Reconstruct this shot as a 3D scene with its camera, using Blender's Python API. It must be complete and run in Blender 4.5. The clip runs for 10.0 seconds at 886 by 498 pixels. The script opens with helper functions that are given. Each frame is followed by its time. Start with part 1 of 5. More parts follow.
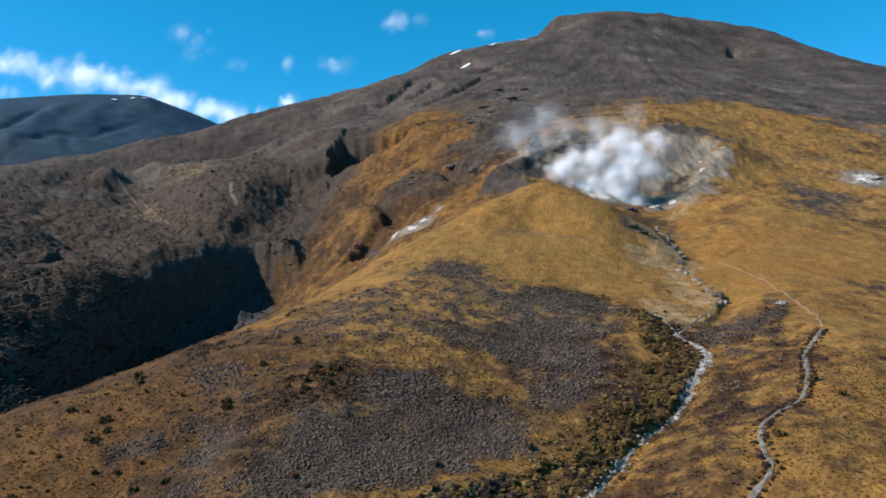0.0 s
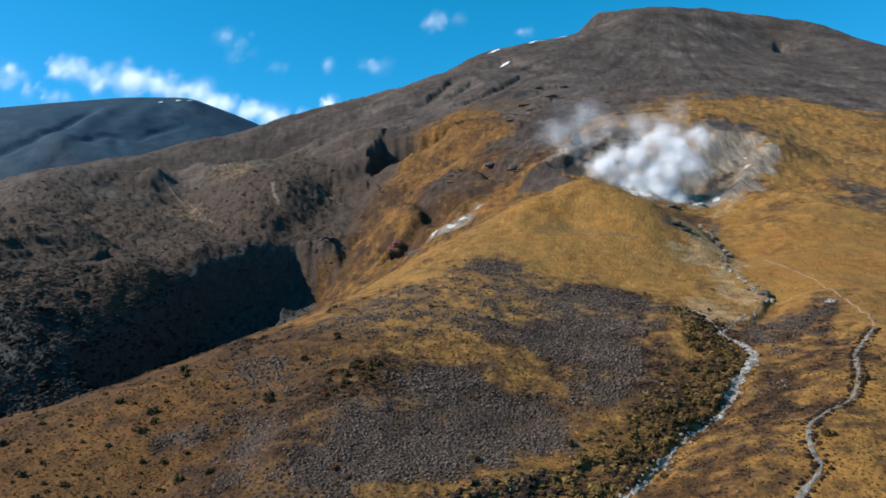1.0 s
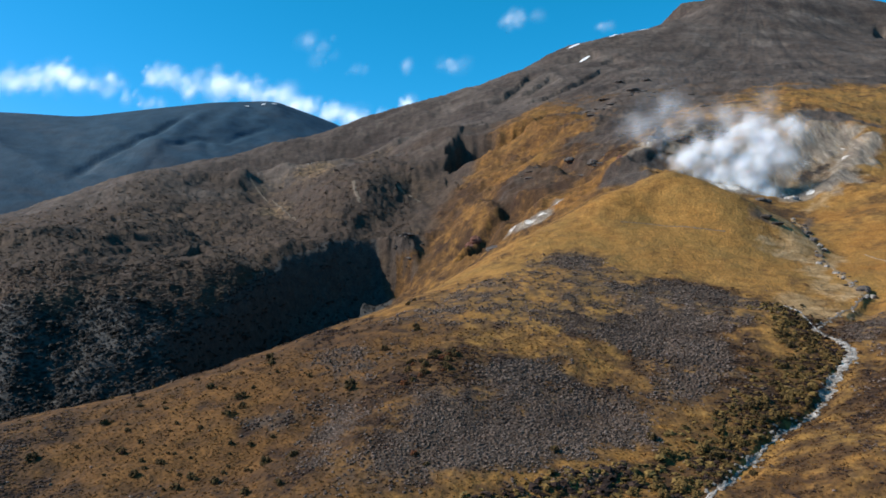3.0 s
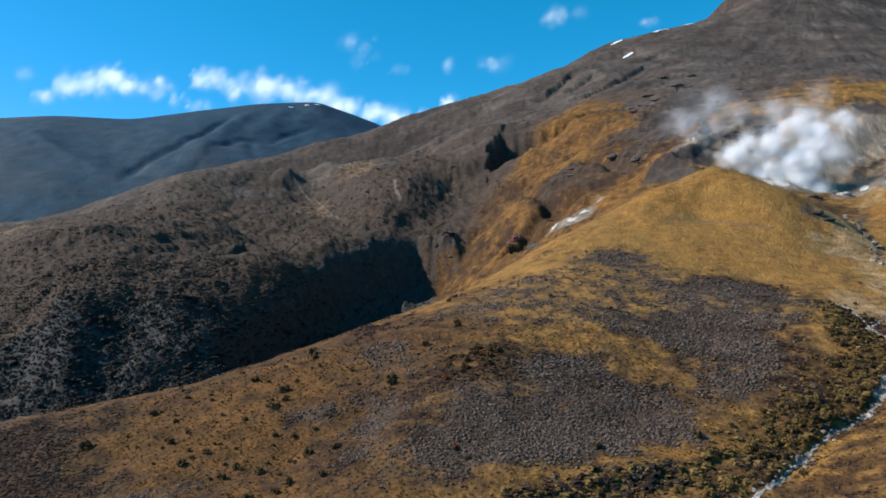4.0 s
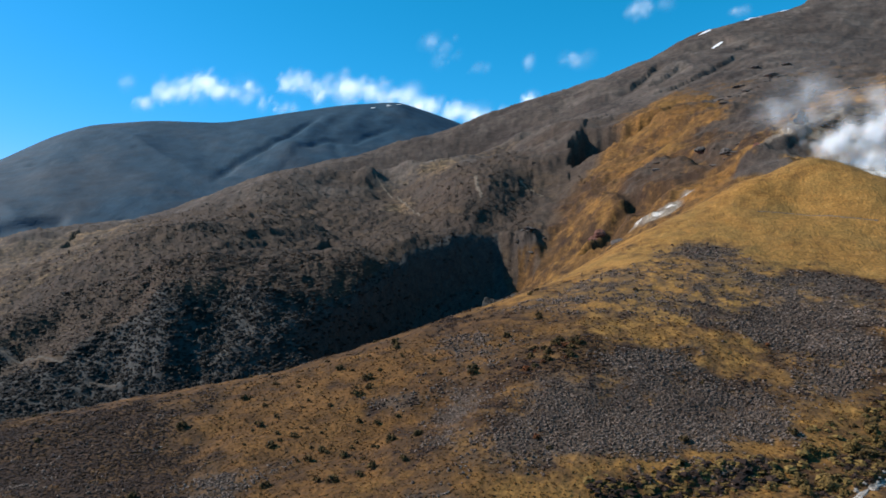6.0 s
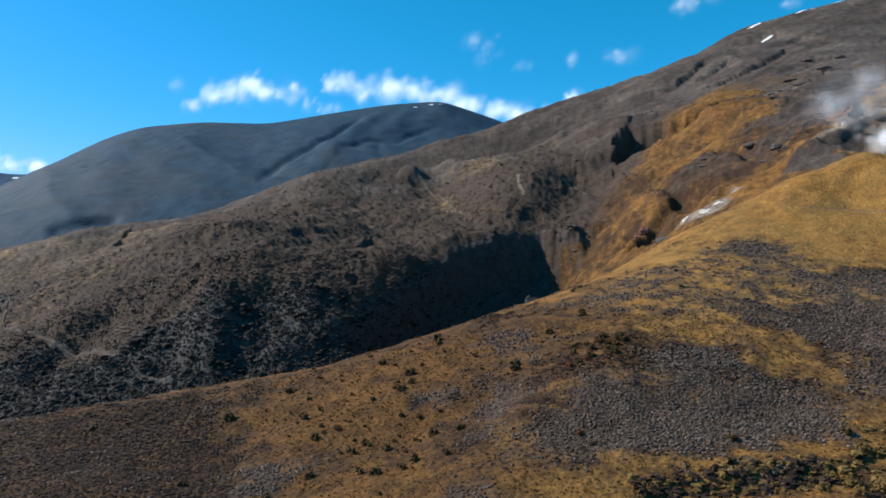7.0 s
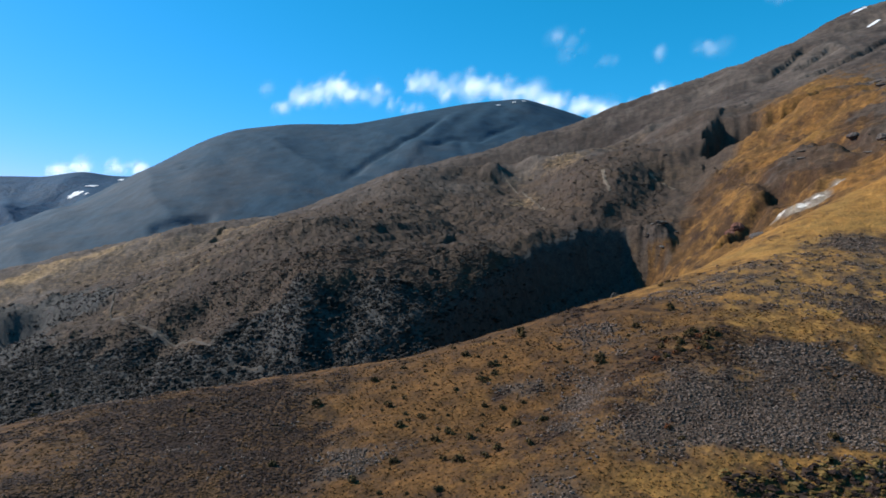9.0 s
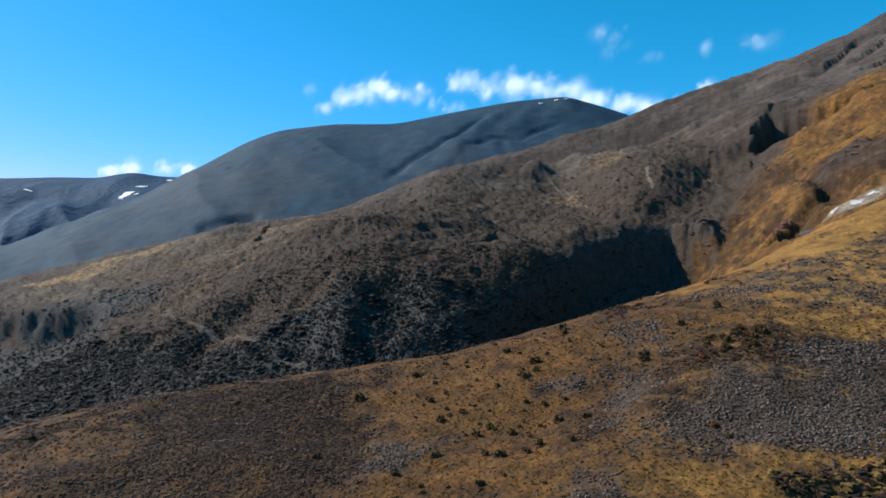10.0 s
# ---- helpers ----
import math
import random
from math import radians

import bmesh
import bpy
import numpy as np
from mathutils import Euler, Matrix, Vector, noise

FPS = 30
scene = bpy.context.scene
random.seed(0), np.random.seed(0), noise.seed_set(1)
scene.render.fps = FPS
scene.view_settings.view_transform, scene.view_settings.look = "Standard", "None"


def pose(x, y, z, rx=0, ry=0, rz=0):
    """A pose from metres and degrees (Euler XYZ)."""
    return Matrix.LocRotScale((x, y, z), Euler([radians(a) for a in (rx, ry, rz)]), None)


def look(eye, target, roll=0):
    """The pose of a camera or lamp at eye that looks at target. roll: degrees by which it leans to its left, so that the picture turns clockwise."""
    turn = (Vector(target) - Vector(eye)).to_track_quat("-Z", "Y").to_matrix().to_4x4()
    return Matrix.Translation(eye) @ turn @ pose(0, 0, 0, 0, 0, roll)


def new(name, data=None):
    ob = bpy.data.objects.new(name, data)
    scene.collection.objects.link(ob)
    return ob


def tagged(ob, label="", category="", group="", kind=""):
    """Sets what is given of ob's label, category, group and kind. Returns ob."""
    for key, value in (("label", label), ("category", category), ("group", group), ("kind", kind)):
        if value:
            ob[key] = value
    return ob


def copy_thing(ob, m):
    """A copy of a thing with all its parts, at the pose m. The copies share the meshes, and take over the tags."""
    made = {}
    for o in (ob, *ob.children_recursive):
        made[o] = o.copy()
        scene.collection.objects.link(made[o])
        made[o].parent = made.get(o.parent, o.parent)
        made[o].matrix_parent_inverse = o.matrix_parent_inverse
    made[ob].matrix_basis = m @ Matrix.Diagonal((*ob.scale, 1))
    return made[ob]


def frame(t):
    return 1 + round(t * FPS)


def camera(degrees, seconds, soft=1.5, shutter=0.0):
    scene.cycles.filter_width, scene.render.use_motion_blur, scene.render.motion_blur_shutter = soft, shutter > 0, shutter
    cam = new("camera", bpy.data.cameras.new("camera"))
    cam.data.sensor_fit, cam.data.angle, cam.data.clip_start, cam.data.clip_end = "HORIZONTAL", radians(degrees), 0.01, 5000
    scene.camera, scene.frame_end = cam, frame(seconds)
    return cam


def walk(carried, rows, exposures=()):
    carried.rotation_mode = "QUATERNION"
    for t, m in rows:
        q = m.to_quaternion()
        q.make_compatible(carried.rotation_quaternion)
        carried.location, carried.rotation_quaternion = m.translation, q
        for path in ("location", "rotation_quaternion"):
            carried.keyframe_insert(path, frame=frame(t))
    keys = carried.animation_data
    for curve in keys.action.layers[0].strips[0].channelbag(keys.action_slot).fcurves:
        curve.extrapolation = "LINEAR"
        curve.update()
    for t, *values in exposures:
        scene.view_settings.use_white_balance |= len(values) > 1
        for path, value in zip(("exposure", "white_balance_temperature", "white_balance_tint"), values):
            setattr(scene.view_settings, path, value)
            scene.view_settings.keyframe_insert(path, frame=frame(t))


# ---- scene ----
cam = camera(64.2, 10.0, soft=1.7)
ROWS = [
    (0, 0.00, 0.00, 60.00, -0.000, -0.401, -0.859),
    (0.5, -0.03, -0.05, 59.57, 1.514, -0.384, -0.855),
    (1, -0.06, -0.08, 59.13, 3.174, -0.383, -0.870),
    (1.5, -0.09, -0.12, 58.69, 4.667, -0.371, -0.905),
    (2, -0.11, -0.14, 58.24, 6.350, -0.381, -0.922),
    (2.5, -0.14, -0.17, 57.79, 7.879, -0.377, -0.931),
    (4, -0.21, -0.22, 56.41, 12.820, -0.370, -0.942),
    (4.5, -0.24, -0.24, 55.96, 14.372, -0.370, -0.955),
    (5, -0.26, -0.26, 55.50, 16.093, -0.373, -0.959),
    (5.5, -0.29, -0.29, 55.05, 17.678, -0.372, -0.971),
    (7, -0.36, -0.39, 53.71, 22.761, -0.383, -0.945),
    (7.5, -0.39, -0.43, 53.28, 24.364, -0.378, -0.937),
    (8, -0.41, -0.49, 52.86, 26.102, -0.383, -0.919),
    (8.5, -0.44, -0.55, 52.45, 27.694, -0.377, -0.901),
    (9, -0.46, -0.63, 52.05, 29.437, -0.393, -0.880),
    (9.5, -0.49, -0.72, 51.66, 31.030, -0.395, -0.873),
    (10, -0.51, -0.82, 51.28, 32.771, -0.407, -0.863),
]


def aim(x, y, z, yaw, pitch, roll):
    """The camera's pose from its heading to the left, its pitch up and its roll."""
    return pose(x, y, z, 0, 0, yaw) @ pose(0, 0, 0, 90 + pitch) @ pose(0, 0, 0, 0, 0, roll)


walk(cam, [(t, aim(*row)) for t, *row in ROWS])

# ---- light ----
scene.view_settings.exposure = 0.35
scene.cycles.transparent_max_bounces = 48
SUN_LEFT, SUN_UP = 100.0, 38.0          # degrees to the left of +y, degrees above the horizon
world = bpy.data.worlds.new("sky")
scene.world = world
world.use_nodes = True
wt = world.node_tree
sky = wt.nodes.new("ShaderNodeTexSky")
sky.sky_type, sky.sun_disc = "NISHITA", False
sky.sun_elevation, sky.sun_rotation = radians(SUN_UP), radians(-SUN_LEFT)
sky.altitude, sky.air_density, sky.dust_density, sky.ozone_density = 1500, 1.0, 1.2, 3.0
# thin mountain air: deep blue overhead, paler towards the sun
apart, whole = wt.nodes.new("ShaderNodeSeparateColor"), wt.nodes.new("ShaderNodeCombineColor")
wt.links.new(sky.outputs[0], apart.inputs[0])
for k, (power, gain) in enumerate(((2.5, 0.050), (0.75, 1.26), (1.0, 1.26))):
    lift, scale = wt.nodes.new("ShaderNodeMath"), wt.nodes.new("ShaderNodeMath")
    lift.operation, scale.operation = "POWER", "MULTIPLY"
    lift.inputs[1].default_value, scale.inputs[1].default_value = power, gain
    wt.links.new(apart.outputs[k], lift.inputs[0])
    wt.links.new(lift.outputs[0], scale.inputs[0])
    wt.links.new(scale.outputs[0], whole.inputs[k])
back = wt.nodes["Background"]
wt.links.new(whole.outputs[0], back.inputs[0])
back.inputs[1].default_value = 0.108
sun = new("sun", bpy.data.lights.new("sun", "SUN"))
sun.data.energy, sun.data.angle, sun.data.color = 5.0, radians(0.5), (1.0, 0.94, 0.85)
az, el = radians(SUN_LEFT), radians(SUN_UP)
sun.matrix_world = look((-math.sin(az) * math.cos(el) * 900, math.cos(az) * math.cos(el) * 900, math.sin(el) * 900), (0, 0, 0))


# ---- small tools ----
def mesh_from(name, verts, faces):
    """A mesh from arrays of corners and of triangles or quads."""
    verts, faces = np.asarray(verts, np.float32), np.asarray(faces, np.int32)
    me = bpy.data.meshes.new(name)
    n, k = faces.shape
    me.vertices.add(len(verts)), me.loops.add(n * k), me.polygons.add(n)
    me.vertices.foreach_set("co", verts.ravel())
    me.loops.foreach_set("vertex_index", faces.ravel())
    me.polygons.foreach_set("loop_start", np.arange(0, n * k, k, dtype=np.int32))
    me.update(calc_edges=True)
    return me


def smooth(me):
    me.polygons.foreach_set("use_smooth", np.ones(len(me.polygons), bool))
    return me


def paint(me, name, rgb):
    """A colour at each corner of a mesh: what grows or lies there."""
    a = me.color_attributes.new(name, "FLOAT_COLOR", "POINT")
    a.data.foreach_set("color", np.asarray(rgb).astype(np.float32).ravel())


def grain(x, y, size, seed=0):
    """Smooth gradient noise, about -1 to 1, over a plane; size in metres."""
    x, y = np.asarray(x, float) / size, np.asarray(y, float) / size
    i, j = np.floor(x).astype(np.int64), np.floor(y).astype(np.int64)
    u, v = x - i, y - j

    def corner(a, b):
        h = ((i + a) * 374761393 + (j + b) * 668265263 + seed * 982451653) & 0xFFFFFFFF
        h = ((h ^ (h >> 13)) * 1274126177) & 0xFFFFFFFF
        w = (h ^ (h >> 16)) % 4096 / 4096 * 2 * np.pi
        return np.cos(w) * (u - a) + np.sin(w) * (v - b)

    s, t = u * u * u * (u * (u * 6 - 15) + 10), v * v * v * (v * (v * 6 - 15) + 10)
    low = corner(0, 0) * (1 - s) + corner(1, 0) * s
    return 1.5 * (low * (1 - t) + (corner(0, 1) * (1 - s) + corner(1, 1) * s) * t)


def layers(x, y, size, n=4, seed=0, fall=0.5):
    return sum(grain(x, y, size / 2 ** k, seed + k) * fall**k for k in range(n))


def step(a, b, v):
    s = np.clip((v - a) / (b - a), 0, 1)
    return s * s * (3 - 2 * s)


# ---- the lie of the land: ridges, beds and banks, in metres ----
LINES = {}
LINES["spur_crest"] = [(49.1, 345.2, 90.8), (26.1, 335.2, 81.1), (4.3, 322.1, 68.8), (-13.3, 308, 60.3), (-28.9, 289.9, 51.7), (-39.7, 267.9, 43.5), (-54.9, 239.8, 37.1), (-66.4, 214.8, 33.5), (-76.3, 195.8, 29.8), (-84.6, 179.8, 27)]
LINES["spur_toe"] = [(-106.9, 168.3, 20.2), (-132.5, 149.4, 16.3), (-154.4, 128.2, 14.1), (-174.6, 108, 10.9), (-193.3, 88.8, 6.1), (-211.5, 71.1, 1.9)]
LINES["spur_nose"] = [(49.1, 345.2, 90.8), (56.5, 340.2, 87), (40.3, 322.1, 67.7), (36.7, 261.9, 47.3), (30.5, 212.8, 35.9), (10.8, 174.8, 29.1), (3.9, 151.8, 24.9), (0, 126.7, 20.7), (-1.9, 113.7, 18.3)]
LINES["spur_flank"] = [(-11.7, 247.9, 48.1), (-22.2, 189.8, 34.8), (-25.3, 160.8, 31), (-32.8, 141.8, 25.5), (-40.5, 129.7, 22.4), (-51.4, 118.7, 18.8)]
LINES["spur_foot"] = [(-46.1, 133.7, 19), (-57.9, 120.1, 16.1), (-71.1, 103.3, 13.7), (-94.4, 110.8, 13.5), (-99.3, 92.3, 12.9), (-126.5, 90.2, 11.8), (-126.7, 72.2, 10.9), (-131.3, 59.7, 8.7)]
LINES["dome_right"] = [(70.2, 341.2, 82.8), (78.3, 335.1, 77.7), (84.2, 327.1, 70.8), (85.7, 314, 62.3), (86.9, 297, 52.1), (89.2, 271.9, 45), (87.3, 239.9, 39)]
LINES["stream_bed"] = [(116.8, 398.1, 73.6), (112.9, 370, 64.9), (102.5, 312, 52.8), (94.4, 267.9, 44.1), (95.8, 245.9, 39.7), (78.3, 217.8, 34.5), (67.3, 205.8, 32.3), (67.5, 196.8, 31.8), (69.3, 183.8, 29.6), (61.6, 173.8, 27.4), (55.3, 162.8, 24.3), (47.9, 150.7, 22.1), (36.3, 136.7, 20.8), (30.2, 127.7, 18.8), (23.3, 116.7, 17.7), (18, 107.7, 16.7)]
LINES["stream_west_bank"] = [(59.5, 215.8, 37), (51.4, 181.8, 29), (37.4, 154.8, 23.8), (23.5, 132.7, 20.5), (14.8, 115.7, 18.2)]
LINES["path_slope"] = [(45.3, 103.7, 21.2), (52.9, 119.8, 25.8), (72.4, 141.8, 28.5), (82.3, 159.8, 32.2), (102.1, 189.8, 36), (114.1, 231.9, 42), (118.7, 271.9, 47.8)]
LINES["right_slope"] = [(64.7, 99.7, 23.2), (79.2, 121.8, 26.8), (104.1, 159.8, 31.8), (144.8, 224.9, 38.4), (188.8, 289.9, 51.7), (208.8, 345, 65.8), (255.5, 445.3, 95.1), (352.3, 560.5, 127.4), (453.5, 720.8, 178.3)]
LINES["slope_above"] = [(131.6, 325, 61.2), (178.3, 400.2, 83.6), (239.3, 500.4, 113.3), (317, 640.7, 158.8), (299.3, 720.9, 192.2), (218.9, 741, 203.1)]
LINES["crater_rim"] = [(41.2, 455.4, 111.2), (60.9, 480.4, 122.2), (95.3, 520.6, 140.6), (130.5, 545.6, 149.7), (174.4, 560.7, 155.6), (194.4, 535.6, 142.8), (197.3, 485.4, 121.9), (170.1, 445.3, 101), (141.7, 410.1, 79.9)]
LINES["crater_floor"] = [(77.5, 445.3, 98.1), (97.3, 438.2, 92.6), (112.1, 428.2, 85.8), (119.8, 408.1, 76.9)]
LINES["crater_back"] = [(86.8, 475.4, 114.7), (114.6, 480.4, 116.8), (144.5, 490.4, 121.4), (154.5, 462.3, 106.6)]
LINES["behind_dome"] = [(56.1, 395.2, 88.3), (24.3, 395.1, 77.7), (4.9, 372.1, 66), (-18.7, 365, 53.6), (-43.1, 371.9, 40.5), (-71.2, 394.8, 28.6)]
LINES["bank"] = [(42.5, 450.3, 107), (17.2, 452.2, 93.1), (-12.2, 462.2, 83.9), (-19.8, 440.1, 73.1), (-40.5, 468.1, 79.4), (-55.5, 485.1, 79.2), (-60.3, 468, 55.8), (-64.9, 439.9, 47.7), (-81.7, 424.8, 31.4)]
LINES["golden_rib"] = [(76.7, 801.1, 220.3), (35.5, 746, 194.9), (-17.7, 700.9, 180.8), (-41.8, 640.6, 138.6), (-67.2, 590.4, 109.3), (-86.5, 560.2, 86.9), (-114.8, 545.1, 75.8), (-129.1, 530.1, 71.4), (-128.1, 510, 58.8), (-111.5, 489.9, 43), (-107.4, 477.8, 33)]
LINES["rib_side"] = [(35.3, 560.6, 136.6), (3.6, 540.4, 121.4), (-25.9, 520.3, 102.9)]
LINES["hollow_rim"] = [(-134.5, 507.7, 60.5), (-151.3, 496.9, 61.2), (-165.4, 478.2, 59), (-177.1, 444.5, 49.9), (-179.2, 407.3, 39.7), (-180.4, 373.2, 31.4), (-180.3, 337.6, 23.3), (-180.4, 301.7, 18.5)]
LINES["hollow_base"] = [(-127.8, 473.7, 26.6), (-148.1, 436.7, 13.8), (-164, 383.5, 4.1), (-168.3, 333.2, 0.7), (-167.4, 289.8, 2)]
LINES["hollow_floor"] = [(-108.1, 458.9, 21.9), (-123.3, 413.4, 11), (-135, 352.3, 2.8), (-140.6, 295.1, -0.8), (-157.5, 272.3, -5.1), (-173.1, 250.3, -8.6), (-197.3, 222.8, -13.2), (-229, 190.5, -17.6), (-238.4, 147.6, -17.6), (-261.9, 120.5, -24.1), (-284, 95.5, -28.2)]
LINES["dark_hill_slope"] = [(-178.6, 282.6, 6.2), (-192.3, 294.1, 18.1), (-207.4, 317.8, 30.7), (-232.6, 363.5, 45.1), (-265.7, 447, 62.3)]
LINES["dark_hill_west"] = [(-230.7, 245.4, -0.9), (-229.3, 255.9, 7.8), (-237.5, 269.7, 18.5), (-256.7, 292, 31.2), (-284.9, 329.8, 46)]
LINES["dark_hill_end"] = [(-273.3, 221.5, -2.8), (-308.7, 258.2, 4.4), (-331.4, 273.5, 17.8), (-352.2, 313.7, 32.1)]
LINES["dark_hill_crest"] = [(-304.9, 469.5, 75.5), (-312.9, 434.5, 72.3), (-333.4, 405.9, 69.8), (-356.7, 382.5, 65.1), (-372.5, 363.9, 54.7), (-386.9, 345, 41.4), (-407.3, 322.3, 31), (-413.6, 303.9, 22.2), (-399.9, 282.9, 10.7), (-402.6, 251.3, 3.4), (-396.2, 219.7, -7.2), (-369.9, 171.1, -23.5)]
LINES["broad_hill"] = [(-171.4, 478, 63.1), (-325.8, 741.8, 119.8), (-384.2, 740.1, 137.8), (-371.1, 638.9, 111.6), (-424.2, 666.7, 128.4), (-454.3, 611.4, 105), (-242.2, 486, 63)]
LINES["hill_front"] = [(-338, 734.1, 133.5), (-314.9, 760.9, 144.4), (-273.3, 775.8, 145.1), (-243.3, 783.2, 147.3)]
LINES["hill_back"] = [(-407.4, 784.6, 134.6), (-350, 827.5, 144.6), (-300.7, 853.4, 147.5), (-256.2, 870.1, 153.3)]
LINES["ochre_hill"] = [(-514.9, 608, 90.8), (-578.8, 566.7, 79.3), (-632, 532.4, 70.2), (-676.6, 491.6, 50.9), (-756.2, 428.4, 34), (-813, 379.8, 17.2), (-903.4, 309.4, -7.5)]
LINES["dark_valley"] = [(-572.2, 511.3, 55.6), (-598.8, 434.5, 28.9), (-598.7, 374.9, 10.8), (-591.8, 319.8, -4.2), (-567.5, 263.9, -21.2), (-542.7, 184.6, -36.2)]
LINES["tributary"] = [(-134.8, 505, 63.7), (-147.5, 545.1, 76.3), (-134.4, 640.3, 106.7), (-111.8, 675.5, 125), (-100.3, 690.6, 140)]
LINES["pit"] = [(-118.9, 720.7, 156.4), (-107.3, 740.8, 166.6), (-81.4, 720.7, 159.3)]
LINES["north_ridge"] = [(-581.7, 930.8, 167.9), (-504.3, 950.9, 184.8), (-416.4, 981.1, 207.6), (-322.9, 1021.3, 236.4), (-239.9, 1071.5, 270.1), (-161.1, 1121.7, 301.9), (-75, 1182, 339.9)]
LINES["north_ridge_west"] = [(-508.9, 814.5, 150.2), (-561.7, 756.4, 121.5), (-586.5, 692.7, 94.9), (-644.6, 631.4, 81.1)]
LINES["summit"] = [(-75, 1182, 339.9), (11.2, 1262.4, 397.8), (86.6, 1332.7, 434.6), (181, 1402.9, 466.4), (204.4, 1433, 478.3), (228.0, 1478.0, 487.0), (246.0, 1500.0, 536.0), (292.0, 1518.0, 545.0), (384.6, 1543.5, 556), (498.7, 1553.5, 557.6), (589.9, 1533.3, 531.3), (693.4, 1493.1, 500.5), (755.5, 1452.8, 455), (883.2, 1402.3, 384.2), (1015.4, 1381.8, 317.8)]
LINES["upper_slope"] = [(-14.2, 881.2, 230.8), (74.1, 1121.9, 333.3), (150.2, 1101.9, 323.8), (244.7, 1131.9, 329.6), (404.1, 1202.2, 363.3), (566.6, 1382.6, 429.4), (535.9, 1081.7, 295.9), (598.9, 961.3, 244.8)]
LINES["hill_side"] = [(-186.7, 650.5, 124.3), (-308.4, 800.6, 149.3), (-209.5, 620.4, 108.9), (-174.3, 480, 63.5), (-147.9, 800.9, 178.9), (-107.8, 961.3, 240)]
LINES["behind_ridge"] = [(-640, 1250, 120), (-300, 1400, 180), (0, 1650, 330), (200, 1900, 440), (650, 1900, 400), (1000, 1700, 300)]
LINES["near_ground"] = [(0, 0, 2), (-60, 50, 4), (60, 50, 12), (-160, 40, -8), (-250, -60, -25), (250, -60, 25), (0, -250, -30), (160, 60, 22), (-330, 80, -40), (-420, 120, -45)]
LINES["outskirts"] = [(-1500, -200, -120), (-1700, 600, -90), (-1500, 1300, -40), (1300, 600, 160), (1200, -300, 40), (0, -1500, -120), (-1000, -1200, -150), (1200, -1200, -60), (-1800, 2000, -60), (2500, 2500, 60), (-500, 2600, 40), (900, 2700, 150)]


def bones():
    """Points along the ridges and beds, closer together where the camera is near."""
    pts = []
    for line in LINES.values():
        v = np.array(line, float)
        for a, b in zip(v[:-1], v[1:]):
            long, off = np.hypot(*(b - a)[:2]), np.hypot(*((a + b)[:2] / 2))
            n = 1 if long > 350 else max(1, int(long / max(9, 0.055 * off)))
            pts += [a + (b - a) * k / n for k in range(n)]
        pts.append(v[-1])
    kept = []
    for q in pts:
        if all(np.hypot(*(q - o)[:2]) > max(3, 0.012 * np.hypot(*q[:2])) for o in kept):
            kept.append(q)
    return np.array(kept)


BONES = bones()
ROUND = np.clip(0.018 * np.hypot(BONES[:, 0], BONES[:, 1]), 2.5, 24)
ROUND[(np.abs(BONES[:, 0] - 250) < 60) & (BONES[:, 1] > 1400)] = 10


def _pull(x, y):
    r2 = (x[:, None] - BONES[None, :, 0]) ** 2 + (y[:, None] - BONES[None, :, 1]) ** 2
    return np.sqrt(r2 + ROUND**2)


def _weights():
    n = len(BONES)
    a = np.zeros((n + 1, n + 1))
    a[:n, :n] = _pull(BONES[:, 0], BONES[:, 1]) - np.eye(n) * 1.5
    a[:n, n] = a[n, :n] = 1
    return np.linalg.solve(a, np.r_[BONES[:, 2], 0])


WEIGHTS = _weights()


def land(x, y):
    """The height of the bare land, without its small relief."""
    x, y = np.asarray(x, float).ravel(), np.asarray(y, float).ravel()
    out = np.empty(len(x))
    for k in range(0, len(x), 20000):
        out[k:k + 20000] = _pull(x[k:k + 20000], y[k:k + 20000]) @ WEIGHTS[:-1] + WEIGHTS[-1]
    return out


SUMMIT = (390.0, 1530.0)


def rills(x, y):
    """Runnels that fan out down the slope from the summit, about -1 to 1."""
    dx, dy = x - SUMMIT[0], y - SUMMIT[1]
    around, out = np.arctan2(dx, -dy), np.hypot(dx, dy)
    return 1 - 2 * np.abs(layers(around * 900 + 0.04 * out, out * 0.2, 62, 5, 21, 0.62))


def relief(x, y):
    """Hummocks near by, swells on the hills, runnels and banded ledges on the mountain."""
    far = np.hypot(x, y)
    near = layers(x, y, 14, 4, 3) * 0.55 + layers(x, y, 45, 2, 9) * 0.8
    swell = layers(x + 0.2 * y, y * 0.7, 64, 6, 25, 0.5) * 2.6
    bands = layers(x * 0.3 - 0.15 * y, y * 0.3 + land_guess(x, y) * 1.4, 26, 4, 29, 0.6) * 1.5
    return (near * step(30, 90, far) + swell * step(240, 480, far) + rills(x, y) * 0.7 * step(420, 700, far)
            + bands * step(420, 700, far) + layers(x, y, 200, 3, 31) * 4 * step(600, 1000, far))


def land_guess(x, y):
    """The mountain's mean height, by which its ledges run level."""
    return 0.36 * y + 0.05 * x


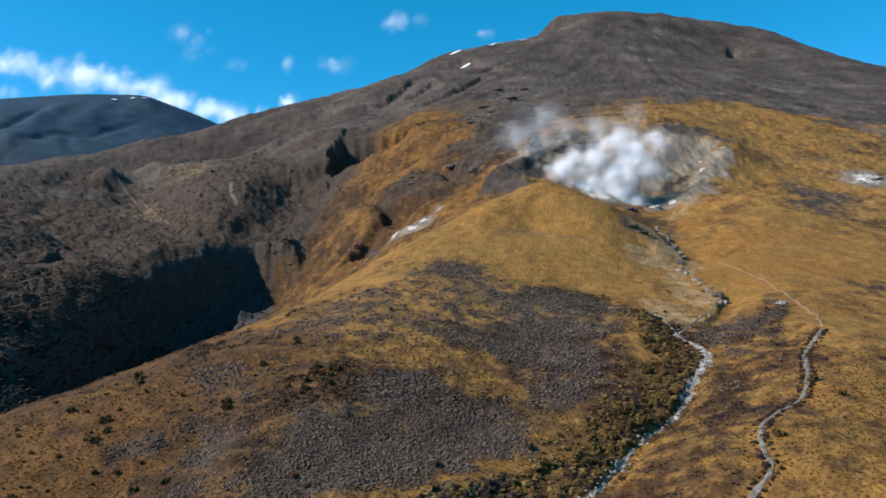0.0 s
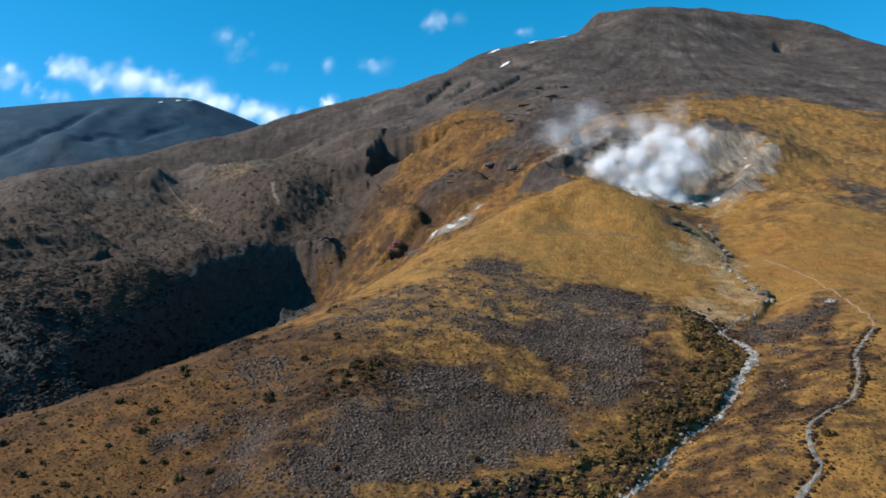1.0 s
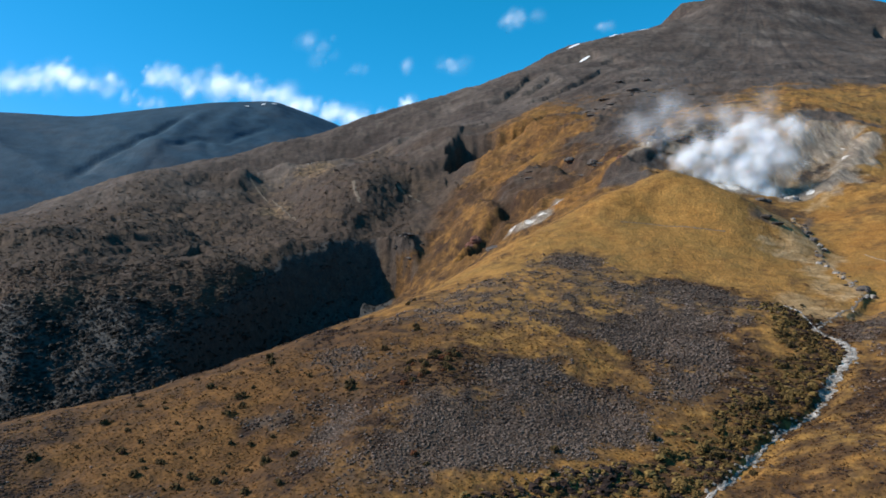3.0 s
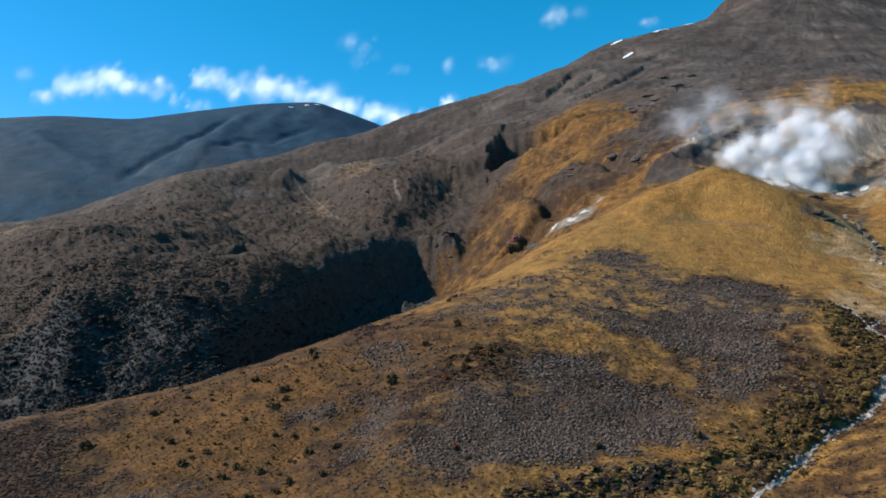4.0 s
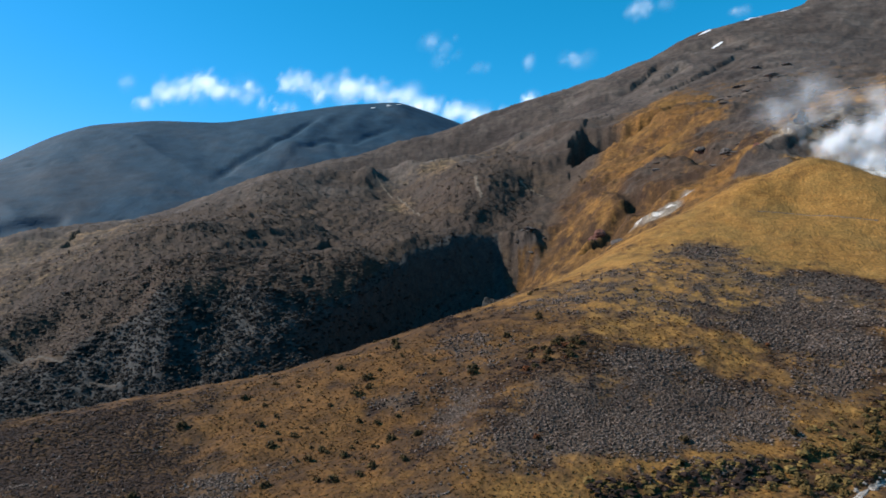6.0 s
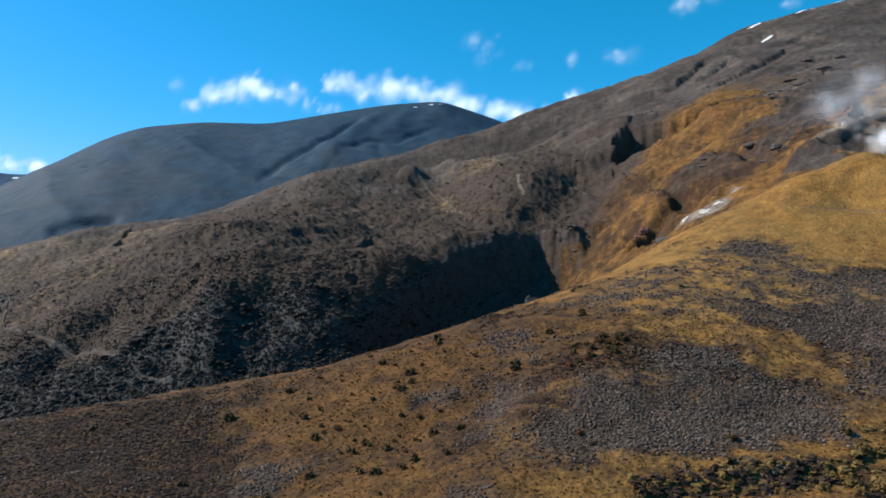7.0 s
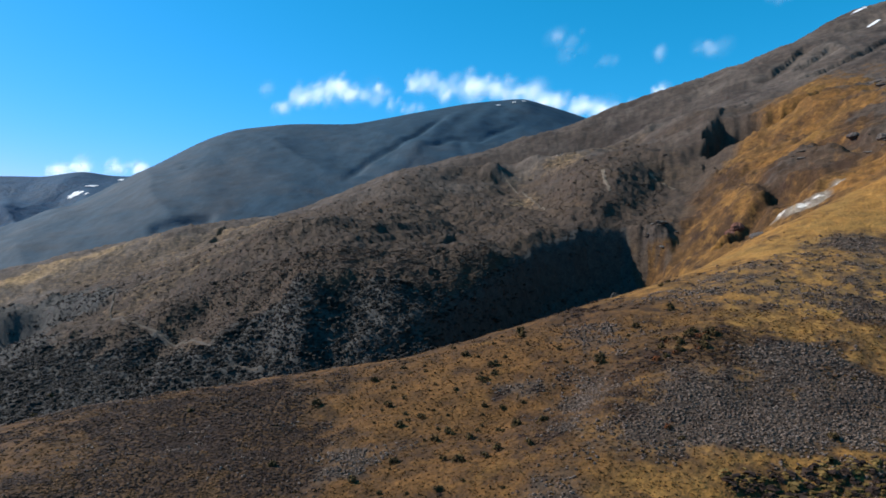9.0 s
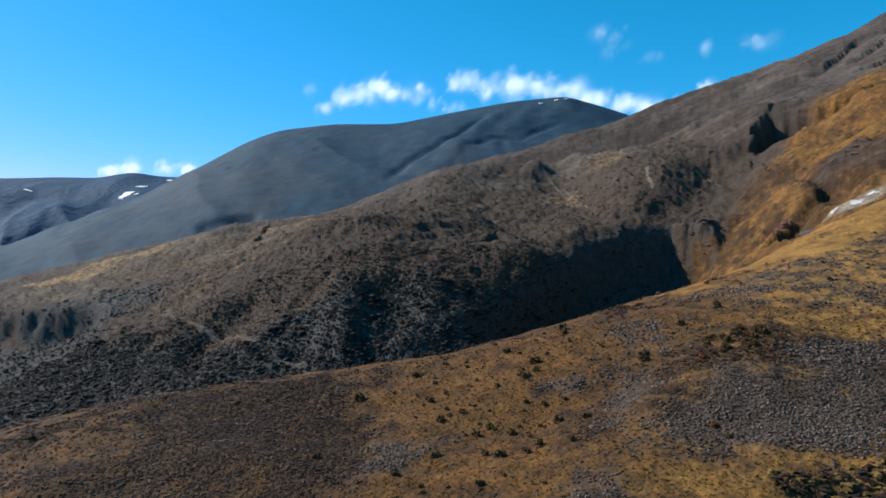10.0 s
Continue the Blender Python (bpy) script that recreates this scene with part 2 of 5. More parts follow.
# folds: ridges (up) and gullies (down) along a line, how high and how wide
FOLDS = {}
FOLDS["front_ridge"] = ([(-360, 725), (-338, 737), (-290, 755), (-243, 783), (-208, 830), (-185, 880)], 9, 20)
FOLDS["behind_front"] = ([(-407, 785), (-350, 827), (-301, 853), (-240, 880)], -12, 30)
FOLDS["lobe"] = ([(-600, 680), (-500, 725), (-430, 722), (-370, 690)], 9, 34)
FOLDS["lobe_face"] = ([(-430, 640), (-370, 560), (-310, 500)], 5, 34)
FOLDS["trail_gully"] = ([(-310, 715), (-280, 670), (-235, 597), (-190, 512), (-174, 478)], -4, 24)
FOLDS["side_gully"] = ([(-180, 700), (-140, 645), (-116, 612)], -3, 15)
FOLDS["main_gully"] = ([(-106, 735), (-109, 640), (-113, 580), (-139, 547), (-142, 512)], -4, 16)
FOLDS["rib"] = ([(-225, 700), (-190, 620), (-160, 560), (-146, 535)], 2, 26)
FOLDS["rib_gully"] = ([(-205, 650), (-176, 585), (-152, 540), (-143, 520)], -2, 9)
FOLDS["upper_rib"] = ([(-80, 780), (-140, 800), (-190, 850), (-230, 930)], 6, 28)
FOLDS["upper_rib_gully"] = ([(-122, 700), (-165, 740), (-205, 800)], -5, 22)
FOLDS["left_gully"] = ([(-330, 560), (-285, 520), (-241, 471), (-201, 433), (-180, 420)], -4, 16)
FOLDS["bench"] = ([(-345, 375), (-315, 409), (-285, 440)], 4, 14)
FOLDS["bush_rib"] = ([(-264, 319), (-242, 275), (-225, 257), (-214, 240)], 4, 13)
FOLDS["bush_gully"] = ([(-233, 325), (-218, 290), (-211, 269), (-204, 250)], -4, 12)
FOLDS["bush_gully_low"] = ([(-281, 304), (-258, 265), (-239, 236)], -4, 13)
FOLDS["bush_gully_end"] = ([(-316, 290), (-309, 246), (-275, 207)], -4, 14)
FOLDS["bush_nose"] = ([(-236, 361), (-213, 314), (-201, 287), (-192, 266)], 3, 12)
FOLDS["wash_apron"] = ([(98, 295), (99, 320), (98, 338), (103, 365)], 3.2, 9)


def folds(x, y):
    up = np.zeros(len(x))
    for line, tall, wide in FOLDS.values():
        v = np.array(line, float)
        near = np.flatnonzero((x > v[:, 0].min() - 3 * wide) & (x < v[:, 0].max() + 3 * wide) & (y > v[:, 1].min() - 3 * wide) & (y < v[:, 1].max() + 3 * wide))
        px, py = x[near], y[near]
        px, py = px + layers(px, py, wide * 1.6, 3, 71) * wide * 0.35, py + layers(px, py, wide * 1.6, 3, 72) * wide * 0.35
        best, along = np.full(len(near), 1e9), np.zeros(len(near))
        for k, (a, b) in enumerate(zip(v[:-1], v[1:])):
            d = b - a
            u = np.clip(((px - a[0]) * d[0] + (py - a[1]) * d[1]) / (d @ d), 0, 1)
            r = np.hypot(px - a[0] - u * d[0], py - a[1] - u * d[1])
            m = r < best
            best[m], along[m] = r[m], ((k + u) / (len(v) - 1))[m]
        up[near] += tall * np.exp(-((best / wide) ** 2)) * step(-0.05, 0.2, along) * (1 - step(0.85, 1.05, along))
    return up


# scarps and cut banks: a line with the fall on its right hand, the drop, how far it reaches, how wide its face is
CUT_LINES = {}
CUT_LINES["hollow_wall"] = ([(-182.6, 289.1), (-180.9, 308.0), (-180.3, 337.5), (-180.9, 374.2), (-179.0, 411.1), (-176.0, 446.8), (-164.6, 475.8), (-150.8, 495.2), (-134.8, 508.9), (-119.8, 502.5), (-104.0, 485.7), (-97.1, 468.5)], 26, 62, 9)
CUT_LINES["pit_wall"] = ([(-106, 670), (-116, 698), (-117, 732), (-110, 762)], 40, 130, 8)
CUT_LINES["bank_cliff"] = ([(-73, 442), (-63, 457), (-51, 473), (-38, 490)], 12, 46, 6)
CUT_LINES["upper_gully"] = ([(-48, 905), (-20, 935), (10, 975), (45, 1040), (62, 1080)], 6, 26, 4)
CUT_LINES["top_gully"] = ([(60, 1115), (84, 1145)], 6, 28, 4)
CUT_LINES["side_gully"] = ([(-99.8, 997.6), (-78.9, 1007.5), (-66.2, 1038.6), (-45.0, 1091.8)], 7, 26, 4)
CUT_LINES["second_gully"] = ([(-55, 985), (-35, 1015), (-12, 1060)], 5, 24, 4)
CUT_LINES["lower_gully"] = ([(-61, 692), (-46, 712), (-30, 745), (-14, 785)], 5, 26, 5)
CUT_LINES["crest_gully"] = ([(-8.6, 1170.8), (19.9, 1185.4), (56.6, 1199.3)], 6, 50, 7)
CUT_LINES["crater_lip"] = ([(44.4, 451.4), (70.6, 494.3), (93.9, 513.0), (118.2, 526.0)], 4, 30, 6)
CUT_LINES["stream_bank"] = ([(22.2, 115.6), (30.0, 128.9), (35.6, 138.4), (47.0, 151.7), (55.0, 164.7), (62.5, 178.4)], 1.3, 6, 1.4)
CUT_LINES["spur_foot_bank"] = ([(-17, 104), (-6, 111), (3, 116), (14, 122.5), (20, 128)], 0.9, 9, 1.8)
CUT_LINES["stream_head"] = ([(76.6, 214.5), (88.1, 229.5), (99.0, 252.6)], 1.8, 9, 2.2)
CUT_LINES["south_hole"] = ([(531.2, 1314.5), (565.9, 1400.0), (591.2, 1393.5)], 16, 45, 9)
CUT_LINES["hill_scar"] = ([(-566.8, 510.2), (-576.7, 531.2), (-538.6, 527.1)], 9, 30, 5)
CUT_LINES["hill_gully"] = ([(-144.6, 577.8), (-142.4, 630.6), (-119.7, 616.8)], 2, 22, 5)
CUT_LINES["trail_scar"] = ([(-322.6, 704.8), (-285.0, 669.1), (-220.2, 569.9)], 1.2, 16, 5)
CUT_LINES["valley_wall"] = ([(-725.1, 281.4), (-682.3, 318.1), (-619.9, 330.2), (-584.7, 350.3), (-507.2, 336.5), (-431.7, 305.8)], 26, 120, 26)
CUT_LINES["left_ledge"] = ([(-238.1, 410.9), (-249.7, 456.4), (-234.4, 454.9)], 5, 20, 4)
CUT_LINES["ledge"] = ([(-9.7, 555.0), (7.7, 525.5), (22.4, 482.1)], 6, 18, 4)
CUT_LINES["crater_edge"] = ([(169.5, 542.3), (192.0, 560.0), (201.4, 549.0)], 3, 26, 6)
CUT_LINES["crater_wall"] = ([(191.5, 527.8), (200.3, 497.7), (175.9, 455.6), (156.1, 431.4), (134.1, 402.1)], 7, 46, 14)
CUT_LINES["mid_ledge"] = ([(-64.3, 564.2), (-23.9, 475.0), (-8.6, 475.2)], 4, 16, 4)


def cuts(x, y):
    low = np.zeros(len(x))
    for line, drop, reach, face in CUT_LINES.values():
        v = np.array(line)
        near = np.flatnonzero((x > v[:, 0].min() - reach) & (x < v[:, 0].max() + reach) & (y > v[:, 1].min() - reach) & (y < v[:, 1].max() + reach))
        if not len(near):
            continue
        px, py = x[near], y[near]
        px, py = px + layers(px, py, 30, 3, 77) * 0.055 * reach, py + layers(px, py, 30, 3, 78) * 0.055 * reach
        best, side, along = np.full(len(near), 1e9), np.zeros(len(near)), np.zeros(len(near))
        run = np.r_[0, np.cumsum(np.hypot(*np.diff(v, axis=0).T))]
        for k, (a, b) in enumerate(zip(v[:-1], v[1:])):
            d = b - a
            u = np.clip(((px - a[0]) * d[0] + (py - a[1]) * d[1]) / (d @ d), 0, 1)
            ex, ey = px - a[0] - u * d[0], py - a[1] - u * d[1]
            r = np.hypot(ex, ey)
            m = r < best
            best[m], side[m] = r[m], np.sign(ex * d[1] - ey * d[0])[m]
            along[m] = (run[k] + u * (run[k + 1] - run[k]))[m] / run[-1]
        s = best * side
        fade = step(-0.02, 0.12, along) * (1 - step(0.88, 1.02, along))
        low[near] -= drop * step(0, face, s) * (1 - step(reach * 0.45, reach, s)) * fade
    return low


KNOB = (-116.0, 499.0)   # a rocky knob by the hollow


def height(x, y):
    x, y = np.asarray(x, float).ravel(), np.asarray(y, float).ravel()
    hump = np.hypot(x - KNOB[0], y - KNOB[1]) + layers(x, y, 14, 4, 83, 0.65) * 5
    lumps = layers(x, y, 13, 3, 87, 0.6) * 1.5 * step(-105, -150, x - 0.12 * (y - 430)) * step(205, 260, np.hypot(x, y)) * step(800, 600, np.hypot(x, y))
    far = np.hypot(x, y)
    lumps = lumps + (layers(x, y, 9, 3, 85, 0.65) * 0.9 + layers(x * 0.6 + y * 0.2, y, 22, 4, 86, 0.6) * 1.1) * step(380, 480, far) * step(1500, 900, far)
    ledges = layers(x * 0.34, y, 15, 4, 89, 0.7) * 3.6 * step(80, 30, x) * step(395, 450, far) * step(860, 700, far) * step(-135, -95, x - 0.12 * (y - 430))
    return land(x, y) + relief(x, y) + cuts(x, y) + folds(x, y) + lumps + ledges + (10.5 + 3.5 * layers(x, y, 7, 3, 84, 0.7)) * step(24, 6, hump)


# ---- materials ----
def shade(name, rough=0.9):
    """A material, with its tree, its principled shader and a helper that adds nodes."""
    m = bpy.data.materials.new(name)
    m.use_nodes = True
    tree = m.node_tree
    b = tree.nodes["Principled BSDF"]
    b.inputs["Roughness"].default_value = rough
    b.inputs["Specular IOR Level"].default_value = 0.15
    coord = tree.nodes.new("ShaderNodeTexCoord").outputs["Object"]
    return m, tree, b, coord


def noise_of(tree, coord, size, detail=4.0, rough=0.6, warp=0.0):
    n = tree.nodes.new("ShaderNodeTexNoise")
    n.inputs["Scale"].default_value = 1 / size
    n.inputs["Detail"].default_value, n.inputs["Roughness"].default_value, n.inputs["Distortion"].default_value = detail, rough, warp
    tree.links.new(coord, n.inputs["Vector"])
    return n.outputs["Fac"]


def ramp(tree, fac, stops):
    r = tree.nodes.new("ShaderNodeValToRGB")
    e = r.color_ramp.elements
    while len(e) < len(stops):
        e.new(0.5)
    for k, (at, c) in enumerate(stops):
        e[k].position, e[k].color = at, (*c, 1)
    tree.links.new(fac, r.inputs[0])
    return r.outputs[0]


def blend(tree, fac, a, b, kind="MIX"):
    m = tree.nodes.new("ShaderNodeMix")
    m.data_type, m.blend_type = "RGBA", kind
    for socket, value in ((m.inputs[0], fac), (m.inputs[6], a), (m.inputs[7], b)):
        if isinstance(value, (int, float)):
            socket.default_value = value
        elif isinstance(value, tuple):
            socket.default_value = (*value, 1)
        else:
            tree.links.new(value, socket)
    return m.outputs[2]


def calc(tree, op, a, b=0.0, c=0.0):
    m = tree.nodes.new("ShaderNodeMath")
    m.operation = op
    for socket, value in zip(m.inputs, (a, b, c)):
        if isinstance(value, (int, float)):
            socket.default_value = value
        else:
            tree.links.new(value, socket)
    return m.outputs[0]


def bump(tree, b, fac, strength, depth):
    n = tree.nodes.new("ShaderNodeBump")
    n.inputs["Strength"].default_value, n.inputs["Distance"].default_value = strength, depth
    tree.links.new(fac, n.inputs["Height"])
    old = b.inputs["Normal"]
    if old.is_linked:
        tree.links.new(old.links[0].from_socket, n.inputs["Normal"])
    tree.links.new(n.outputs[0], old)


def soft_edge(tree, amount, rough_noise, wide=0.12):
    """A patchy edge: the amount, roughened, then sharpened about its middle."""
    v = calc(tree, "ADD", amount, calc(tree, "MULTIPLY", calc(tree, "SUBTRACT", rough_noise, 0.5), 0.9))
    m = tree.nodes.new("ShaderNodeMapRange")
    m.interpolation_type = "SMOOTHSTEP"
    m.inputs[1].default_value, m.inputs[2].default_value = 0.5 - wide, 0.5 + wide
    tree.links.new(v, m.inputs[0])
    return m.outputs[0]


def make_turf():
    m, t, b, c = shade("turf", 0.95)
    layers_of = []
    for layer in ("cover", "soil", "shade_tint"):
        node, split = t.nodes.new("ShaderNodeVertexColor"), t.nodes.new("ShaderNodeSeparateColor")
        node.layer_name = layer
        t.links.new(node.outputs[0], split.inputs[0])
        layers_of += [*split.outputs[:3], node.outputs[1]]
    gold_of, scree_of, pale_of, grey_of, upland_of, tone, rust_of, tan_of, shade_tint_of = layers_of[:9]
    fine, mid, wide, big = noise_of(t, c, 0.8, 3), noise_of(t, c, 4.5, 5, 0.65), noise_of(t, c, 18, 5, 0.65, 0.6), noise_of(t, c, 90, 5, 0.6)
    gold = ramp(t, mid, [(0.28, (0.160, 0.079, 0.021)), (0.50, (0.246, 0.121, 0.030)), (0.72, (0.335, 0.176, 0.049))])
    gold = blend(t, ramp(t, wide, [(0.46, (0, 0, 0)), (0.66, (0.7, 0.7, 0.7))]), gold, (0.160, 0.096, 0.030))
    gold = blend(t, ramp(t, big, [(0.50, (0, 0, 0)), (0.68, (0.6, 0.6, 0.6))]), gold, (0.215, 0.090, 0.019))
    gold = blend(t, ramp(t, noise_of(t, c, 42, 5, 0.65), [(0.46, (0, 0, 0)), (0.62, (0.4, 0.4, 0.4))]), gold, (0.230, 0.138, 0.040))
    gold = blend(t, soft_edge(t, rust_of, wide, 0.3), gold, ramp(t, mid, [(0.3, (0.066, 0.032, 0.011)), (0.7, (0.148, 0.070, 0.021))]))
    heath = ramp(t, mid, [(0.28, (0.032, 0.023, 0.017)), (0.52, (0.060, 0.044, 0.034)), (0.75, (0.096, 0.073, 0.058))])
    brown = ramp(t, mid, [(0.28, (0.025, 0.014, 0.009)), (0.52, (0.043, 0.024, 0.014)), (0.75, (0.066, 0.038, 0.022))])
    brown = blend(t, ramp(t, wide, [(0.42, (0, 0, 0)), (0.66, (0.5, 0.5, 0.5))]), brown, (0.112, 0.059, 0.021))
    heath = blend(t, soft_edge(t, grey_of, wide, 0.25), brown, heath)
    upland = ramp(t, mid, [(0.28, (0.034, 0.024, 0.018)), (0.50, (0.058, 0.041, 0.031)), (0.72, (0.090, 0.065, 0.048))])
    upland = blend(t, ramp(t, wide, [(0.48, (0, 0, 0)), (0.68, (0.55, 0.55, 0.55))]), upland, (0.088, 0.056, 0.031))
    upland = blend(t, ramp(t, big, [(0.45, (0, 0, 0)), (0.66, (0.5, 0.5, 0.5))]), upland, (0.045, 0.033, 0.027))
    tan = ramp(t, mid, [(0.28, (0.165, 0.102, 0.046)), (0.50, (0.280, 0.176, 0.082)), (0.72, (0.390, 0.262, 0.140))])
    worn = calc(t, "ADD", calc(t, "MULTIPLY", tone, 0.62), calc(t, "MULTIPLY", wide, 0.38))
    scree = ramp(t, worn, [(0.24, (0.036, 0.027, 0.023)), (0.44, (0.066, 0.051, 0.043)), (0.60, (0.096, 0.077, 0.065)), (0.76, (0.155, 0.125, 0.104))])
    scree = blend(t, ramp(t, big, [(0.40, (0, 0, 0)), (0.68, (0.7, 0.7, 0.7))]), scree, (0.074, 0.056, 0.045))
    streak = t.nodes.new("ShaderNodeMapping")
    streak.inputs["Rotation"].default_value, streak.inputs["Scale"].default_value = (0, 0, -0.62), (1.0, 0.16, 0.35)
    t.links.new(c, streak.inputs["Vector"])
    run = noise_of(t, streak.outputs[0], 4.0, 5, 0.65, 0.3)
    bare = ramp(t, run, [(0.30, (0.075, 0.058, 0.046)), (0.42, (0.150, 0.120, 0.096)), (0.52, (0.18, 0.146, 0.112)), (0.60, (0.25, 0.21, 0.165)), (0.70, (0.25, 0.165, 0.085))])
    white = ramp(t, mid, [(0.32, (0.24, 0.20, 0.17)), (0.50, (0.52, 0.48, 0.43)), (0.68, (0.64, 0.60, 0.55))])
    col = blend(t, soft_edge(t, gold_of, mid, 0.34), heath, gold)
    col = blend(t, soft_edge(t, upland_of, wide, 0.3), col, upland)
    col = blend(t, soft_edge(t, scree_of, wide, 0.3), col, scree)
    scree_grit = ramp(t, noise_of(t, c, 7.0, 4, 0.7), [(0.34, (0.62, 0.62, 0.64)), (0.66, (1.25, 1.25, 1.22))])
    col = blend(t, calc(t, "MULTIPLY", scree_of, 0.9), col, blend(t, 1.0, col, scree_grit, "MULTIPLY"))
    col = blend(t, soft_edge(t, tan_of, mid, 0.35), col, tan)
    # shade of the hollow and of the bush floor, put into the ground's colour
    col = blend(t, soft_edge(t, shade_tint_of, mid, 0.3), col, ramp(t, mid, [(0.3, (0.036, 0.036, 0.036)), (0.7, (0.070, 0.065, 0.060))]))
    crust = calc(t, "ADD", pale_of, calc(t, "MULTIPLY", calc(t, "SUBTRACT", mid, 0.5), 0.6))
    col = blend(t, ramp(t, crust, [(0.14, (0, 0, 0)), (0.44, (1, 1, 1))]), col, bare)
    col = blend(t, ramp(t, crust, [(0.58, (0, 0, 0)), (0.76, (1, 1, 1))]), col, white)
    col = blend(t, 0.68, col, ramp(t, fine, [(0.28, (0.48, 0.48, 0.50)), (0.72, (1.42, 1.42, 1.38))]), "MULTIPLY")
    t.links.new(col, b.inputs["Base Color"])
    v = t.nodes.new("ShaderNodeTexVoronoi")
    v.inputs["Scale"].default_value = 0.85
    t.links.new(c, v.inputs["Vector"])
    bump(t, b, v.outputs["Distance"], 0.45, -0.4)
    bump(t, b, fine, 0.6, 0.5)
    bump(t, b, mid, 0.5, 1.2)
    bump(t, b, wide, 0.5, 2.0)
    return m


def make_plant(name, dark, light, warm):
    """Foliage that differs from leaf to leaf and from clump to clump."""
    m, t, b, c = shade(name, 0.85)
    rnd = t.nodes.new("ShaderNodeNewGeometry").outputs["Random Per Island"]
    col = ramp(t, rnd, [(0.0, dark), (0.55, light), (1.0, warm)])
    col = blend(t, 0.9, col, ramp(t, noise_of(t, c, 2.2, 3), [(0.3, (0.6, 0.6, 0.6)), (0.7, (1.35, 1.35, 1.35))]), "MULTIPLY")
    col = blend(t, 0.9, col, ramp(t, noise_of(t, c, 26, 4), [(0.32, (0.62, 0.58, 0.56)), (0.68, (1.3, 1.3, 1.28))]), "MULTIPLY")
    t.links.new(col, b.inputs["Base Color"])
    return m


def make_stone(name, stops, size, relief=1.0):
    m, t, b, c = shade(name, 0.85)
    n, f = noise_of(t, c, size, 6, 0.65, 0.4), noise_of(t, c, size * 0.12, 3)
    col = ramp(t, n, stops)
    col = blend(t, 0.7, col, ramp(t, f, [(0.25, (0.6, 0.6, 0.6)), (0.75, (1.25, 1.25, 1.25))]), "MULTIPLY")
    t.links.new(col, b.inputs["Base Color"])
    bump(t, b, f, 0.6 * relief, size * 0.06)
    bump(t, b, n, 0.7 * relief, size * 0.3)
    return m


def make_vapour(name, colour, size, glow=0.0, curly=2.6):
    """Drifting droplets that scatter sunlight all ways; the far clouds of the backdrop glow a little."""
    m = bpy.data.materials.new(name)
    m.use_nodes = True
    t = m.node_tree
    t.nodes.remove(t.nodes["Principled BSDF"])
    d, l, mix = t.nodes.new("ShaderNodeBsdfDiffuse"), t.nodes.new("ShaderNodeBsdfTranslucent"), t.nodes.new("ShaderNodeMixShader")
    d.inputs[0].default_value = l.inputs[0].default_value = (*colour, 1)
    t.links.new(d.outputs[0], mix.inputs[1])
    t.links.new(l.outputs[0], mix.inputs[2])
    mix.inputs[0].default_value = 0.3
    last = mix.outputs[0]
    if glow:
        e, add = t.nodes.new("ShaderNodeEmission"), t.nodes.new("ShaderNodeAddShader")
        e.inputs[0].default_value, e.inputs[1].default_value = (0.86, 0.94, 1.0, 1), glow
        t.links.new(last, add.inputs[0])
        t.links.new(e.outputs[0], add.inputs[1])
        last = add.outputs[0]
    coat = t.nodes.new("ShaderNodeVertexColor")
    coat.layer_name = "thick"
    parts = t.nodes.new("ShaderNodeSeparateColor")
    t.links.new(coat.outputs[0], parts.inputs[0])
    curl = noise_of(t, t.nodes.new("ShaderNodeTexCoord").outputs["Object"], size, 4, 0.6, 0.8)
    amount_of = calc(t, "MULTIPLY", parts.outputs[0], calc(t, "MULTIPLY_ADD", curl, curly, 0.8 - curly / 2))
    clear, thin = t.nodes.new("ShaderNodeBsdfTransparent"), t.nodes.new("ShaderNodeMixShader")
    limit = t.nodes.new("ShaderNodeClamp")
    t.links.new(amount_of, limit.inputs[0])
    t.links.new(limit.outputs[0], thin.inputs[0])
    t.links.new(clear.outputs[0], thin.inputs[1])
    t.links.new(last, thin.inputs[2])
    t.links.new(thin.outputs[0], t.nodes["Material Output"].inputs[0])
    return m


TURF = make_turf()
HEATHER = make_plant("heather", (0.074, 0.049, 0.035), (0.127, 0.090, 0.070), (0.206, 0.160, 0.135))
DARK_LEAF = make_plant("dark_heath", (0.020, 0.012, 0.009), (0.035, 0.021, 0.016), (0.058, 0.037, 0.028))
BROWN_LEAF = make_plant("brown_heath", (0.058, 0.029, 0.013), (0.094, 0.049, 0.020), (0.138, 0.075, 0.031))
TUSSOCK = make_plant("tussock", (0.066, 0.032, 0.011), (0.122, 0.059, 0.017), (0.192, 0.096, 0.028))
SCRUB = make_plant("scrub", (0.052, 0.036, 0.028), (0.088, 0.063, 0.048), (0.136, 0.100, 0.077))
# dark bush, its colour deepened further for the shade on valley side and hollow
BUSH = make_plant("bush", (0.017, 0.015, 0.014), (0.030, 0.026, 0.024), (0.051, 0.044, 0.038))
OLIVE = make_plant("olive_leaf", (0.070, 0.046, 0.016), (0.138, 0.088, 0.028), (0.208, 0.132, 0.042))
LEAF = make_plant("shrub_leaf", (0.032, 0.022, 0.009), (0.068, 0.046, 0.017), (0.120, 0.076, 0.025))
RUST = make_plant("rust_leaf", (0.075, 0.026, 0.010), (0.135, 0.046, 0.016), (0.190, 0.075, 0.026))
BARK = make_stone("bark", [(0.3, (0.05, 0.035, 0.025)), (0.7, (0.12, 0.09, 0.07))], 0.3)
PALE_STONE = make_stone("pale_stone", [(0.36, (0.09, 0.075, 0.062)), (0.50, (0.26, 0.23, 0.20)), (0.66, (0.52, 0.49, 0.46))], 1.3)
